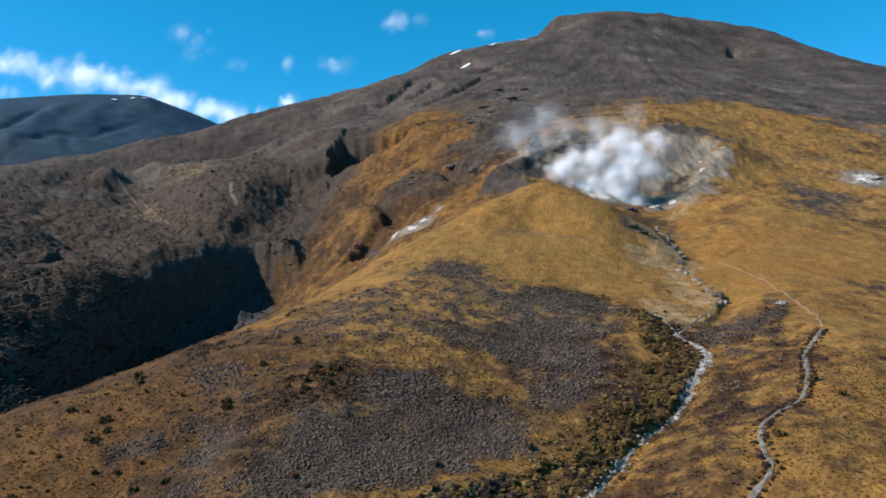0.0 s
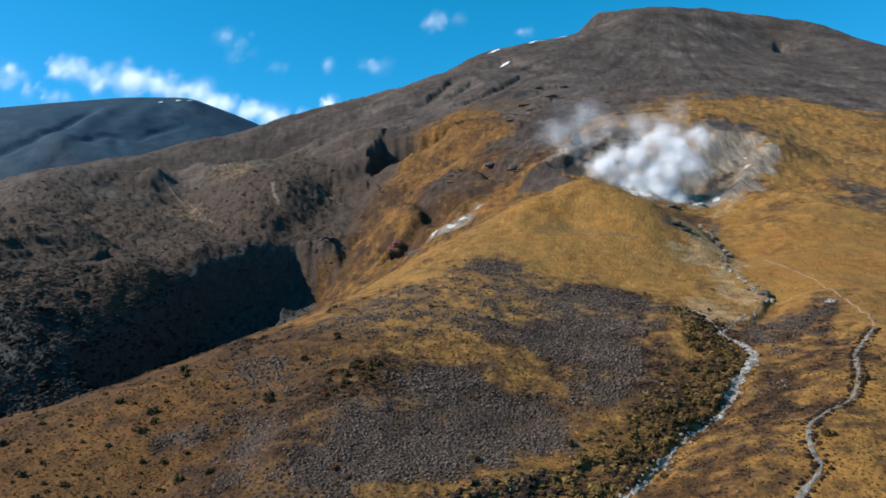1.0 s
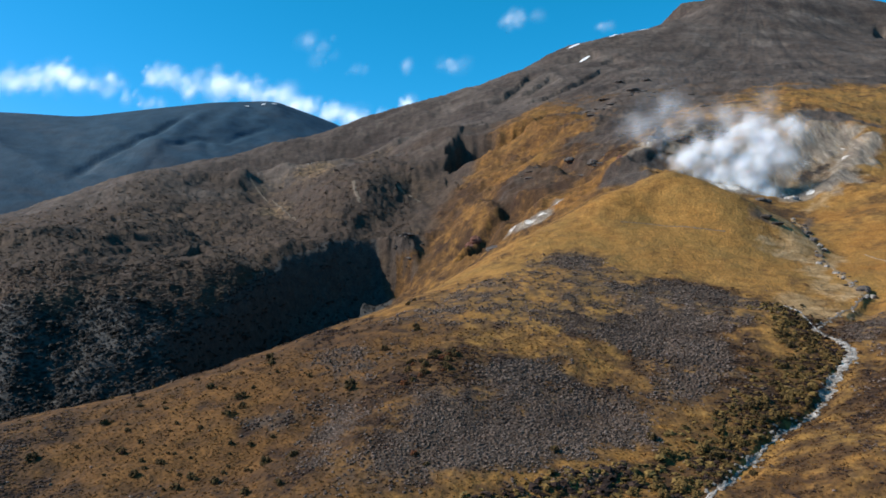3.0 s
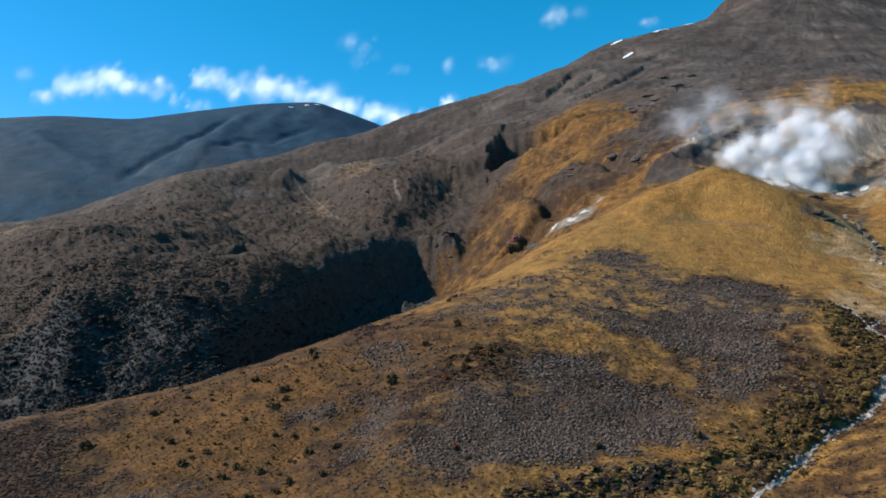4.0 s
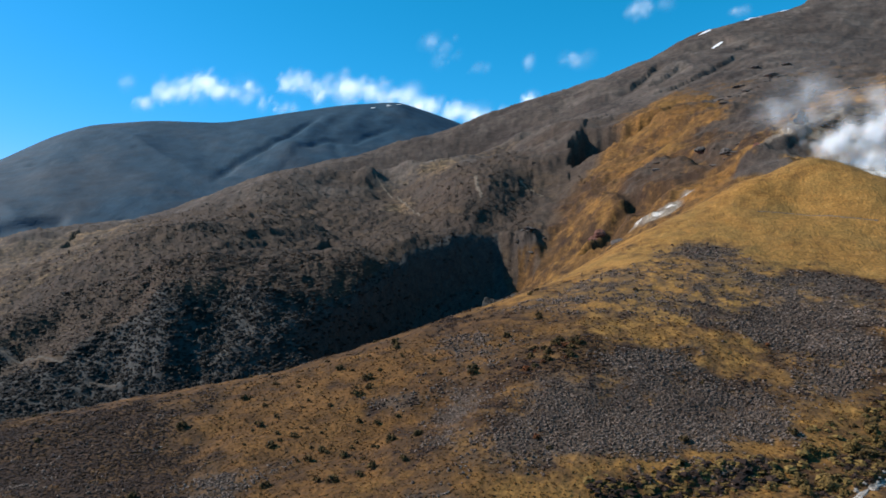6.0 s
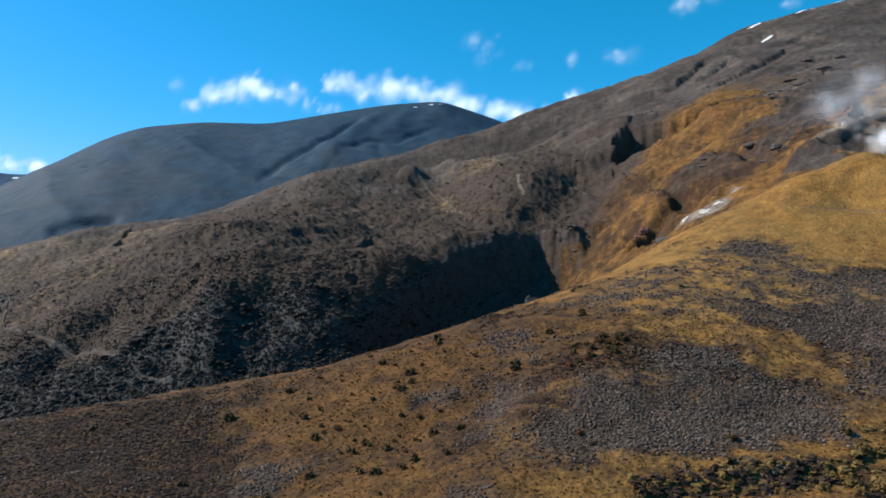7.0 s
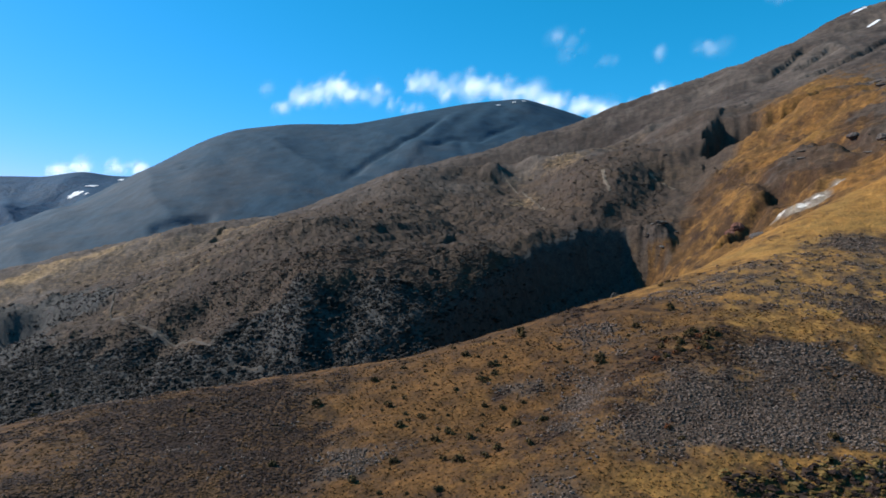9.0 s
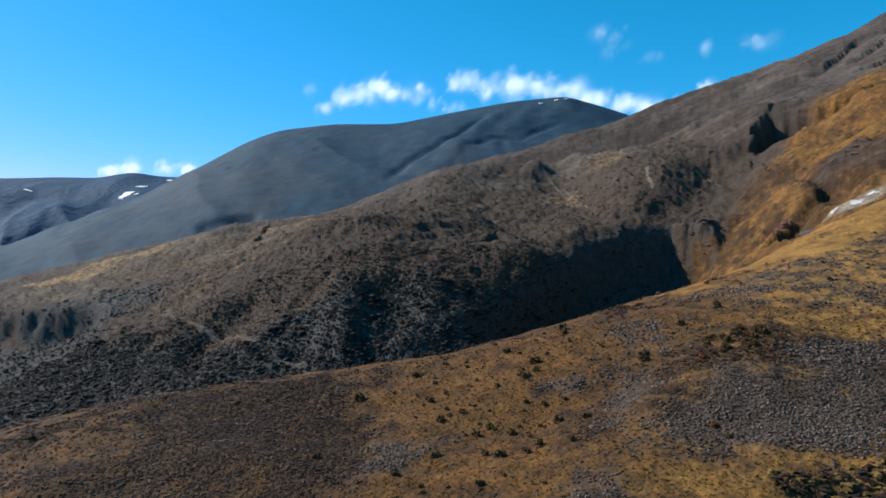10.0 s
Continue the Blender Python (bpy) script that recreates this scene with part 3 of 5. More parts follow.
DARK_STONE = make_stone("dark_stone", [(0.3, (0.030, 0.024, 0.020)), (0.5, (0.062, 0.050, 0.040)), (0.7, (0.105, 0.085, 0.066))], 4.0, 1.4)
GREY_STONE = make_stone("grey_stone", [(0.3, (0.045, 0.038, 0.034)), (0.5, (0.10, 0.085, 0.075)), (0.7, (0.17, 0.14, 0.12))], 2.5)
RED_STONE = make_stone("red_stone", [(0.3, (0.07, 0.03, 0.022)), (0.5, (0.16, 0.07, 0.05)), (0.7, (0.22, 0.13, 0.10))], 2.5)
GRAVEL = make_stone("gravel", [(0.34, (0.065, 0.055, 0.043)), (0.48, (0.16, 0.142, 0.118)), (0.66, (0.29, 0.265, 0.235))], 1.6)
DUST = make_stone("dust", [(0.3, (0.14, 0.088, 0.046)), (0.5, (0.235, 0.155, 0.082)), (0.7, (0.33, 0.23, 0.135))], 2.0)
TRODDEN = make_stone("trodden_earth", [(0.3, (0.046, 0.037, 0.029)), (0.5, (0.080, 0.065, 0.052)), (0.7, (0.115, 0.096, 0.078))], 2.0)
WORN = make_stone("worn_earth", [(0.3, (0.075, 0.056, 0.040)), (0.5, (0.125, 0.098, 0.072)), (0.7, (0.180, 0.145, 0.112))], 2.0)
SNOW = make_stone("snow", [(0.3, (0.70, 0.72, 0.75)), (0.6, (0.86, 0.87, 0.88))], 12)
# distance haze is put into both of these rock colours as blue
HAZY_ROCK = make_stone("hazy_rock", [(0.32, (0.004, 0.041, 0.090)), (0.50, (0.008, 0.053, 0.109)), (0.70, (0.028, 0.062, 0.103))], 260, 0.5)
HAZE_BLUE_ROCK = make_stone("haze_blue_rock", [(0.32, (0.014, 0.044, 0.074)), (0.50, (0.022, 0.053, 0.082)), (0.70, (0.050, 0.063, 0.078))], 420, 0.15)
STEAM = make_vapour("steam", (0.93, 0.96, 0.98), 9.0, 0.0, 1.5)
CLOUD = make_vapour("cloud", (0.97, 0.98, 1.0), 70.0, 0.4, 1.5)

# ---- the ground ----
# patches by what grows there: x, y, half width, half length (away from the brow where the walk begins)
TAN = [(-698.6, 471.7, 134.9, 31.2), (-536.1, 566.8, 62.4, 20.2), (-715.3, 387.5, 71.7, 36.8), (-254.5, 721.9, 36.2, 53.5), (-592.8, 798.5, 63.6, 114.6), (-265.5, 626.3, 31.9, 63.7)]
GOLD = [(40.7, 288.1, 69.9, 53.3), (50.8, 314.6, 39.0, 26.8), (184.2, 372.9, 41.9, 301.6), (-80.3, 422.9, 4.1, 90.9), (13.6, 452.0, 33.1, 35.0), (-73.7, 480.3, 10.9, 70.2), (120.5, 473.7, 7.8, 12.3), (-64.2, 532.6, 18.2, 47.6), (-38.7, 591.1, 26.9, 62.8), (-0.5, 644.4, 30.7, 51.0), (255.3, 615.5, 113.6, 240.1)]
HEATH = [(6.9, 197.2, 18.9, 10.2), (36.0, 209.9, 18.7, 10.8), (85.8, 200.7, 8.6, 24.4), (19.5, 232.2, 22.3, 11.0), (1.1, 260.5, 17.8, 9.0), (212.4, 398.1, 19.7, 39.7), (-101.2, 481.5, 13.4, 14.3), (-33.3, 503.6, 24.3, 20.5), (7.4, 510.1, 32.3, 20.4), (-116.7, 513.6, 17.6, 19.8), (47.1, 595.1, 23.6, 34.1), (117.5, 718.1, 29.1, 91.6), (76.4, 766.5, 35.4, 123.8)]
BROWN = [(-187.1, 134.0, 38.1, 104.3), (-123.8, 242.5, 18.1, 104.0), (150.4, 252.3, 11.8, 18.7), (-45.8, 464.5, 13.5, 15.5), (-73.0, 470.6, 15.6, 47.4), (19.1, 496.3, 38.9, 25.4), (-25.0, 499.9, 27.6, 25.8), (-33.1, 501.6, 24.1, 22.5), (15.4, 505.9, 20.1, 18.9), (-116.0, 510.4, 20.8, 20.3), (-122.0, 558.3, 22.6, 36.5), (-100.8, 565.1, 18.3, 36.0), (50.5, 579.9, 27.4, 76.4), (-0.7, 603.6, 19.1, 19.7), (133.1, 596.1, 27.9, 79.2), (71.7, 719.7, 33.5, 67.9), (112.0, 779.5, 64.6, 226.0), (62.7, 975.8, 73.4, 166.7)]
PALE = [(-17.6, 428.9, 7.6, 2.9), (-10.8, 433.1, 4.9, 3.3), (-2.5, 441.2, 3.2, 3.7), (-28.9, 431.3, 4.8, 2.5), (170.7, 468.1, 5.6, 4.5), (160.7, 456.9, 3.9, 6.5), (139.2, 427.3, 2.9, 5.5), (270.1, 448.8, 11.9, 19.1), (94.1, 424.1, 13.9, 8.4), (128.1, 424.7, 3.5, 6.6), (178.2, 486.2, 3.3, 3.9)]
BARE_NEAR = [(-16.6, 427.8, 13.7, 9.0), (97.0, 428.0, 17.0, 16.0), (127.6, 422.8, 12.0, 18.4), (145.1, 434.5, 16.9, 24.0), (105, 450, 42, 42), (140, 455, 46, 58), (98.0, 474.6, 19.4, 14.0)]
BARE_FAR = [(166.8, 455.4, 20.2, 25.5), (127.0, 469.8, 19.4, 23.7), (70.1, 490.8, 20.0, 18.4), (179.9, 472.4, 16.1, 39.6), (158.7, 480.4, 24.2, 47.5), (191.9, 486.4, 9.9, 20.5), (269.7, 448.1, 17.0, 24.0), (102.1, 513.4, 24.8, 15.4), (170.6, 497.9, 18.3, 20.3), (178.5, 509.1, 25.4, 31.9), (168.7, 528.9, 17.6, 28.6)]
BARE = BARE_NEAR + BARE_FAR
# outlined areas, in metres: what grows there (how much gold, how grey), and the outline
AREAS = []
AREAS.append((0.50, 0.7, [(-25, 247), (-1, 248), (24, 257), (26, 218), (15, 195), (-13, 195), (-19, 184), (-35, 193), (-57, 201), (-49, 217), (-37, 247)]))
AREAS.append((-0.12, 0.15, [(-170, 80), (-154, 117), (-127, 130), (-116, 141), (-103, 134), (-105, 118), (-87, 105), (-78, 92), (-76, 80), (-105, 66), (-150, 66)]))
AREAS.append((0.40, 0.0, [(-175, 85), (-162, 100), (-129, 84), (-128, 74), (-147, 72)]))
AREAS.append((0.66, 0.0, [(-108, 132), (-112, 159), (-135, 172), (-82, 175), (-60, 166), (-51, 148), (-49, 141), (-48, 112), (-47, 91), (-69, 87), (-75, 92), (-68, 107), (-76, 115), (-87, 111), (-101, 120)]))
AREAS.append((0.06, 1.0, [(-11, 270), (3, 272), (17, 266), (13, 254), (-8, 251)]))
AREAS.append((0.10, 1.0, [(25, 238), (36, 250), (49, 232), (55, 224), (46, 218), (31, 224)]))
AREAS.append((0.68, 0.0, [(-34, 186), (-22, 190), (-14, 182), (12, 186), (19, 176), (13, 163), (-1, 161), (-2, 175), (-20, 173)]))
AREAS.append((0.05, 1.0, [(20, 214), (36, 211), (46, 189), (41, 168), (27, 154), (20, 163), (19, 181), (15, 193)]))
AREAS.append((0.05, 1.0, [(-20, 167), (-2, 175), (-2, 160), (-11, 152), (-27, 147), (-23, 156)]))
AREAS.append((0.08, 0.9, [(-22, 144), (-11, 152), (8, 160), (19, 149), (20, 135), (13, 119), (8, 112), (-21, 111), (-32, 114), (-33, 127), (-30, 140)]))
AREAS.append((-0.15, 0.0, [(-32, 167), (-23, 163), (-21, 156), (-24, 150), (-32, 148), (-37, 153), (-31, 157)]))
AREAS.append((0.08, 1.0, [(-70, 146), (-61, 147), (-59, 144), (-61, 139), (-66, 141)]))
AREAS.append((0.30, 0.9, [(-64, 178), (-47, 175), (-41, 160), (-43, 151), (-52, 151), (-58, 163)]))
AREAS.append((0.15, 0.9, [(-48, 143), (-40, 142), (-38, 121), (-32, 112), (-42, 113), (-48, 134)]))
AREAS.append((0.10, 1.0, [(-83, 107), (-70, 108), (-71, 99), (-76, 93)]))
AREAS.append((0.10, 1.0, [(-43, 91), (-41, 101), (-35, 101), (-31, 94)]))
AREAS.append((0.40, 0.0, [(25, 146), (39, 163), (49, 197), (65, 206), (65, 181), (55, 163), (38, 141), (22, 112), (10, 112), (19, 135)]))
AREAS.append((0.20, 0.25, [(76, 198), (112, 234), (108, 219), (80, 163), (55, 127), (42, 105), (31, 109), (46, 138), (62, 164)]))
AREAS.append((0.10, 1.0, [(71, 201), (93, 213), (113, 233), (104, 213), (88, 202), (74, 186)]))
AREAS.append((0.12, 1.0, [(223, 440), (230, 412), (211, 365), (193, 367)]))
AREAS.append((0.10, 0.8, [(144, 255), (156, 247), (150, 235), (140, 241)]))
AREAS.append((0.22, 0.8, [(-1, 773), (42, 760), (79, 824), (122, 731), (77, 647), (59, 534), (38, 486), (18, 502), (24, 619)]))
AREAS.append((0.25, 0.5, [(-64, 565), (-34, 514), (4, 535), (26, 475), (7, 464), (-20, 476), (-32, 484)]))
AREAS.append((0.95, 0.0, [(-22, 106), (-8, 113.5), (3, 119), (13, 126), (11, 129), (0, 121.5), (-12, 113.5)]))
AREAS.append((0.22, 0.5, [(-132, 492), (-126, 508), (-108, 512), (-95, 500), (-100, 484), (-118, 478)]))
TOE = [(-123, 493), (-110, 489), (-96, 496), (-86, 480), (-98, 460), (-118, 478)]   # golden bank under the knoll
AREAS.append((0.62, 0.0, TOE))
DARK_BACK = [(-440, 800), (-350, 832), (-300, 857), (-250, 877), (-205, 925), (-230, 1000), (-330, 985), (-440, 930)]
CREST = [(-352, 730), (-338, 740), (-290, 758), (-243, 787), (-205, 835), (-190, 820), (-225, 765), (-285, 728), (-330, 712)]
RUSTY = [[(-107, 679), (-84, 767), (-47, 790), (-7, 900), (15, 760), (5, 703), (-20, 647), (-52, 663), (-67, 607), (-98, 621)]]
WASH = [[(82, 316), (106, 367), (108, 341), (98, 293), (96, 265), (94, 241), (87, 230), (85, 245), (85, 275), (84, 299)], [(63, 225), (76, 245), (85, 236), (83, 221), (70, 207), (67, 212)]]
TANNED = [[(-738, 372), (-714, 453), (-636, 514), (-580, 560), (-482, 551), (-430, 440), (-463, 373), (-601, 403), (-662, 334)], [(-410, 295), (-425, 343), (-406, 380), (-360, 357), (-367, 338), (-378, 309), (-349, 268), (-377, 270)]]
ASHEN = [[(20, 440), (27, 449), (40, 450), (52, 468), (68, 490), (75, 495), (66, 460), (52, 430), (38, 420), (27, 421)]]
CREAM = [[(122, 389), (146, 418), (160, 432), (198, 490), (206, 499), (180, 462), (147, 410), (123, 382)], [(160, 518), (179, 517), (173, 510), (155, 492)], [(127, 444), (140, 453), (138, 441), (121, 407), (117, 415)]]
WHITE = [[(129, 452), (158, 480), (190, 508), (183, 494), (153, 466), (131, 447)], [(38, 450), (50, 478), (70, 505), (94, 515), (92, 510), (73, 498), (53, 468)]]
KNOLL = [(-126, 505), (-112, 520), (-98, 504), (-96, 490), (-110, 488), (-124, 497)]
ROCKY = [KNOLL, [(168, 559), (205, 547), (210, 513), (189, 515), (166, 526)],
         [(70, 499), (96, 527), (109, 521), (98, 510), (78, 498)],
         [(79, 316), (81, 330), (86, 330), (86, 317)],
         [(119, 382), (120, 369), (110, 332), (104, 324), (115, 364)],
         [(137, 449), (166, 473), (177, 484), (161, 460), (140, 440)],
         [(25, 578), (88, 742), (120, 721), (83, 553), (42, 489)]]
# outline of the hollow, whose shadow is deepened by colour
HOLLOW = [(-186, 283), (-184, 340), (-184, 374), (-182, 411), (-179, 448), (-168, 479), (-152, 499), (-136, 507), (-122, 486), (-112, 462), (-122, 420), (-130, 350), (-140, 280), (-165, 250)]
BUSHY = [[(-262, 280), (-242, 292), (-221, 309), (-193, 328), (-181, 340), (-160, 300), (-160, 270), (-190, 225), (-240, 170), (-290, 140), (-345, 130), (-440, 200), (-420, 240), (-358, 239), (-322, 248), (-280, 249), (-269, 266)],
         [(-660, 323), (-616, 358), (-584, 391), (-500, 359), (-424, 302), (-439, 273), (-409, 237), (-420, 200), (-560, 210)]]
TRACKS = {}
TRACKS["path"] = [(43.7, 102.7), (46.1, 106.6), (48.9, 108.5), (51.6, 110.8), (52.9, 116.1), (53.5, 121.5), (57.4, 127.2), (63.5, 134.5), (70.6, 139.9), (75.3, 146.3), (80.8, 157.3), (84.5, 166.0), (92.3, 176.3), (100.4, 187.5)]
TRACKS["path_upper"] = [(100.4, 187.5), (107.3, 202.4), (112.0, 227.7), (117.0, 256.4), (117.2, 278.7), (116.5, 299.9)]
TRACKS["stream"] = [(20.3, 110.5), (23.8, 116.4), (29.5, 126.1), (35.9, 136.2), (43.3, 145.7), (49.2, 152.2), (54.3, 159.7), (58.9, 169.3), (66.2, 179.4), (69.1, 184.4), (68.8, 196.0), (67.2, 203.9)] + [(68.4, 219.3), (66.2, 224.6), (63.2, 229.9)]
TRACKS["branch"] = [(67.2, 203.9), (72.9, 212.3), (83.8, 225.5), (93.0, 238.9)]
TRACKS["stream_upper"] = [(93.0, 238.9), (96.5, 256.6), (98.3, 285.3), (103.8, 313.6), (110.4, 343.9), (113.4, 376.6)]
TRACKS["hill_track"] = [(-464.0, 335.2), (-417.2, 295.4), (-399.2, 281.2), (-355.7, 260.8), (-326.4, 257.5), (-300.9, 255.4), (-270.0, 245.0)]
TRACKS["hill_track_low"] = [(-249.4, 238.3), (-240.4, 237.5), (-231.7, 237.1)]
TRACKS["trail"] = [(-336.8, 729.9), (-311.9, 706.1), (-270.6, 649.9), (-220.2, 569.9)]
TRACKS["trail_ridge"] = [(-344.6, 748.4), (-324.5, 767.2), (-293.2, 757.7), (-270.4, 767.4)]
TRACKS["scree_strip"] = [(-186, 622), (-176, 592), (-163, 565)]
TRACKS["crest_track"] = [(-400, 281), (-421, 300), (-420, 338), (-385, 355), (-360, 380), (-330, 420)]
TRACKS["terrace"] = [(24, 309), (37, 314), (50, 308), (67, 303)]
TRACKS["trail_gully"] = [(-150.5, 644.0), (-136.1, 636.4), (-117.1, 616.1)]


def within(x, y, ring, soft):
    """1 inside an outline, 0 outside, with a soft edge."""
    v, out = np.array(ring, float), np.zeros(len(x))
    near = np.flatnonzero((x > v[:, 0].min() - soft) & (x < v[:, 0].max() + soft) & (y > v[:, 1].min() - soft) & (y < v[:, 1].max() + soft))
    px, py = x[near], y[near]
    best, odd = np.full(len(near), 1e9), np.zeros(len(near), bool)
    for a, b in zip(v, np.roll(v, -1, 0)):
        d = b - a
        u = np.clip(((px - a[0]) * d[0] + (py - a[1]) * d[1]) / (d @ d + 1e-9), 0, 1)
        best = np.minimum(best, np.hypot(px - a[0] - u * d[0], py - a[1] - u * d[1]))
        if a[1] != b[1]:
            odd ^= ((a[1] > py) != (b[1] > py)) & (px < d[0] * (py - a[1]) / d[1] + a[0])
    out[near] = step(-soft, soft, np.where(odd, best, -best))
    return out


def frayed(x, y, far):
    """The place, pushed about a little, so that outlines fray."""
    return x + layers(x, y, 30, 4, 91, 0.65) * 0.034 * far, y + layers(x, y, 30, 4, 93, 0.65) * 0.034 * far


def amount(x, y, patches, ragged=0.0):
    out, off = np.zeros(len(x)), ragged * np.hypot(x, y)
    if ragged:
        x, y = x + layers(x, y, 42, 3, 91, 0.6) * off, y + layers(x, y, 42, 3, 93, 0.6) * off
    for cx, cy, rw, rl in patches:
        d = math.hypot(cx, cy)
        ax, ay = cx / d, cy / d
        u, v = (x - cx) * ay - (y - cy) * ax, (x - cx) * ax + (y - cy) * ay
        out = np.maximum(out, 1 - np.sqrt((u / rw) ** 2 + (v / rl) ** 2) * 0.5)
    return np.clip(out, 0, 1)


BED = np.array(TRACKS["stream"][:12] + TRACKS["branch"][1:] + TRACKS["stream_upper"][1:])


def cover_of(x, y):
    """How much golden tussock, scree, pale mineral crust and grey heather there is at a place."""
    far = np.hypot(x, y)
    wx, wy = frayed(x, y, far)
    bed_x = np.interp(y, BED[:, 1], BED[:, 0]) + 75 * step(400, 560, y) * step(900, 560, y) + 40 * step(560, 800, y)
    east = step(-4, 16, x - bed_x) * step(90, 110, y + x)
    rich, poor = np.clip(amount(x, y, GOLD, 0.045) - 0.42, 0, 1), np.clip(amount(x, y, HEATH, 0.045) - 0.40, 0, 1)
    left = step(-85, -150, x - 0.12 * (y - 430)) * step(210, 260, far)
    gold = 0.50 + 0.6 * rich - 0.06 * step(-20, -80, x) * step(300, 240, far) + 0.2 * step(215, 290, far) * step(400, 340, far)
    gold = np.maximum(gold, 0.68 * east * (1 - step(560, 900, far)))
    gold = (gold - 0.75 * poor - 0.45 * np.clip(amount(x, y, BROWN, 0.045) - 0.42, 0, 1)) * (1 - 0.55 * left)
    grey = np.maximum(np.clip(amount(x, y, HEATH, 0.045) * 1.5 - 0.4, 0, 1), 0.85 * left)
    for level, grizzled, ring in AREAS:
        m = within(wx, wy, ring, 4.5 + 0.034 * math.hypot(*ring[0]))
        gold, grey = gold + (level - gold) * m, grey + (grizzled - grey) * m
    gold = gold + (1 - 0.75 * left) * (layers(x, y, 30, 5, 41, 0.75) * (0.20 + 0.06 * step(300, 450, far)) + layers(x, y, 7, 4, 43, 0.75) * 0.25 * step(330, 200, far))
    gold = gold - 0.12 * step(75, 5, x) * step(425, 475, far) * step(950, 750, far)
    scree = step(600, 920, far + layers(x, y, 110, 5, 51, 0.65) * 90) * (1 - step(0.02, 0.25, rich))
    for ring in RUSTY:
        m = within(wx, wy, ring, 40)
        gold, scree = gold + (0.72 - gold) * m, scree * (1 - 0.9 * m)
    pale = np.maximum(0.5 * step(0.44, 0.74, amount(x, y, BARE) + 0.12 * layers(x, y, 22, 4, 63, 0.7)), np.clip(amount(x, y, PALE) - 0.1, 0, 1) * 1.1)
    for ring in ASHEN + ROCKY:
        m = within(0.65 * x + 0.35 * wx, 0.65 * y + 0.35 * wy, ring, 7)
        scree, pale = np.maximum(scree, m), pale * (1 - 0.9 * m)
    scree = np.maximum(scree, 0.9 * within(wx, wy, DARK_BACK, 22))
    for ring in WHITE:
        pale = np.maximum(pale, 0.62 * within(x, y, ring, 4) + 0.1 * layers(x, y, 9, 3, 65))
    return np.clip(gold, 0, 1), np.clip(scree, 0, 1), np.clip(pale, 0, 1), np.clip(grey, 0, 1)


def soil_of(x, y):
    """How much brown upland turf, streaking, rust-coloured grass and tan earth there is at a place."""
    far = np.hypot(x, y)
    wx, wy = frayed(x, y, far)
    upland = (1 - 0.9 * within(wx, wy, DARK_BACK, 22)) * (1 - within(wx, wy, TOE, 5)) * step(-85, -135, x - 0.12 * (y - 430) + 12 * layers(x, y, 60, 3, 35)) * step(215, 265, far) * step(930, 780, far)
    tone = 0.45 + 0.13 * rills(x + 9, y) + 0.24 * layers(x, y, 70, 5, 37, 0.7) + 0.22 * layers(x * 0.3, y * 0.3 + land_guess(x, y) * 1.4, 30, 4, 29, 0.65)
    bed_x = np.interp(y, BED[:, 1], BED[:, 0])
    rust = np.maximum(0.6 * np.max([within(wx, wy, r, 40) for r in RUSTY], 0), (0.34 + 0.46 * step(-10, -60, x)) * step(10, -15, x - bed_x) * step(260, 190, far))
    rust = np.maximum(rust, 0.55 * step(60, 15, x) * step(385, 430, far))
    tan = np.zeros(len(x))
    for r in TANNED:
        off = math.hypot(*r[0])
        tan = np.maximum(tan, 0.40 * within(wx, wy, r, 3 + 0.012 * off))
    tan = np.maximum(tan, 0.36 * within(wx, wy, CREST, 9))
    for r in WASH:
        tan = np.maximum(tan, 1.0 * within(wx, wy, r, 5))
    tone = tone - 0.30 * within(wx, wy, DARK_BACK, 22)
    for r in ROCKY:
        tone = tone - 0.36 * within(wx, wy, r, 6)
    for r in CREAM:
        tan = np.maximum(tan, 1.25 * within(x, y, r, 5))
    tan = np.maximum(tan, 0.32 * step(60, 110, x - bed_x) * step(300, 430, far) * step(800, 620, far))
    tan = 0.72 * tan + np.clip(amount(x, y, TAN) - 0.5, 0, 0.4)
    return np.clip(upland, 0, 1), np.clip(tone, 0, 1), rust, np.clip(tan, 0, 1)


# the ground is one sheet, laid out in rings about the brow, finest over the slopes in sight
RINGS = np.array([0.0, 20, 40, 54, 60])
while RINGS[-1] < 1750:
    RINGS = np.append(RINGS, RINGS[-1] * 1.0064)
RINGS = np.r_[RINGS, 2000, 2400, 3000, 3700, 4600]
TURNS = np.radians(np.r_[np.arange(-180, -75, 3), np.arange(-74.5, 36, 0.09), np.arange(39, 181, 3)])
TURNS[-1] = math.pi
GA, GR = np.meshgrid(TURNS, RINGS)
GX, GY = GR * np.sin(GA), GR * np.cos(GA)
GZ = height(GX, GY).reshape(GX.shape)
GZ[:, -1] = GZ[:, 0]
nx, ny = len(TURNS), len(RINGS)
idx = np.arange(nx * ny).reshape(ny, nx)
quads = np.stack([idx[:-1, :-1], idx[:-1, 1:], idx[1:, 1:], idx[1:, :-1]], -1).reshape(-1, 4)[:, ::-1]
ground = tagged(new("ground", smooth(mesh_from("ground", np.c_[GX.ravel(), GY.ravel(), GZ.ravel()], quads))),
                "mountain flank of golden tussock, grey heather and brown scree", "hillside", kind="structure")
paint(ground.data, "cover", np.stack(cover_of(GX.ravel(), GY.ravel()), -1))
paint(ground.data, "soil", np.stack(soil_of(GX.ravel(), GY.ravel()), -1))
# where shade is painted: softly under the bush, fully in the hollow
shade_mask = np.maximum(0.86 * np.max([within(*frayed(GX.ravel(), GY.ravel(), GR.ravel()), r, 10) for r in BUSHY], 0), 1.2 * within(GX.ravel(), GY.ravel(), HOLLOW, 4))
paint(ground.data, "shade_tint", np.stack([shade_mask] * 4, -1))
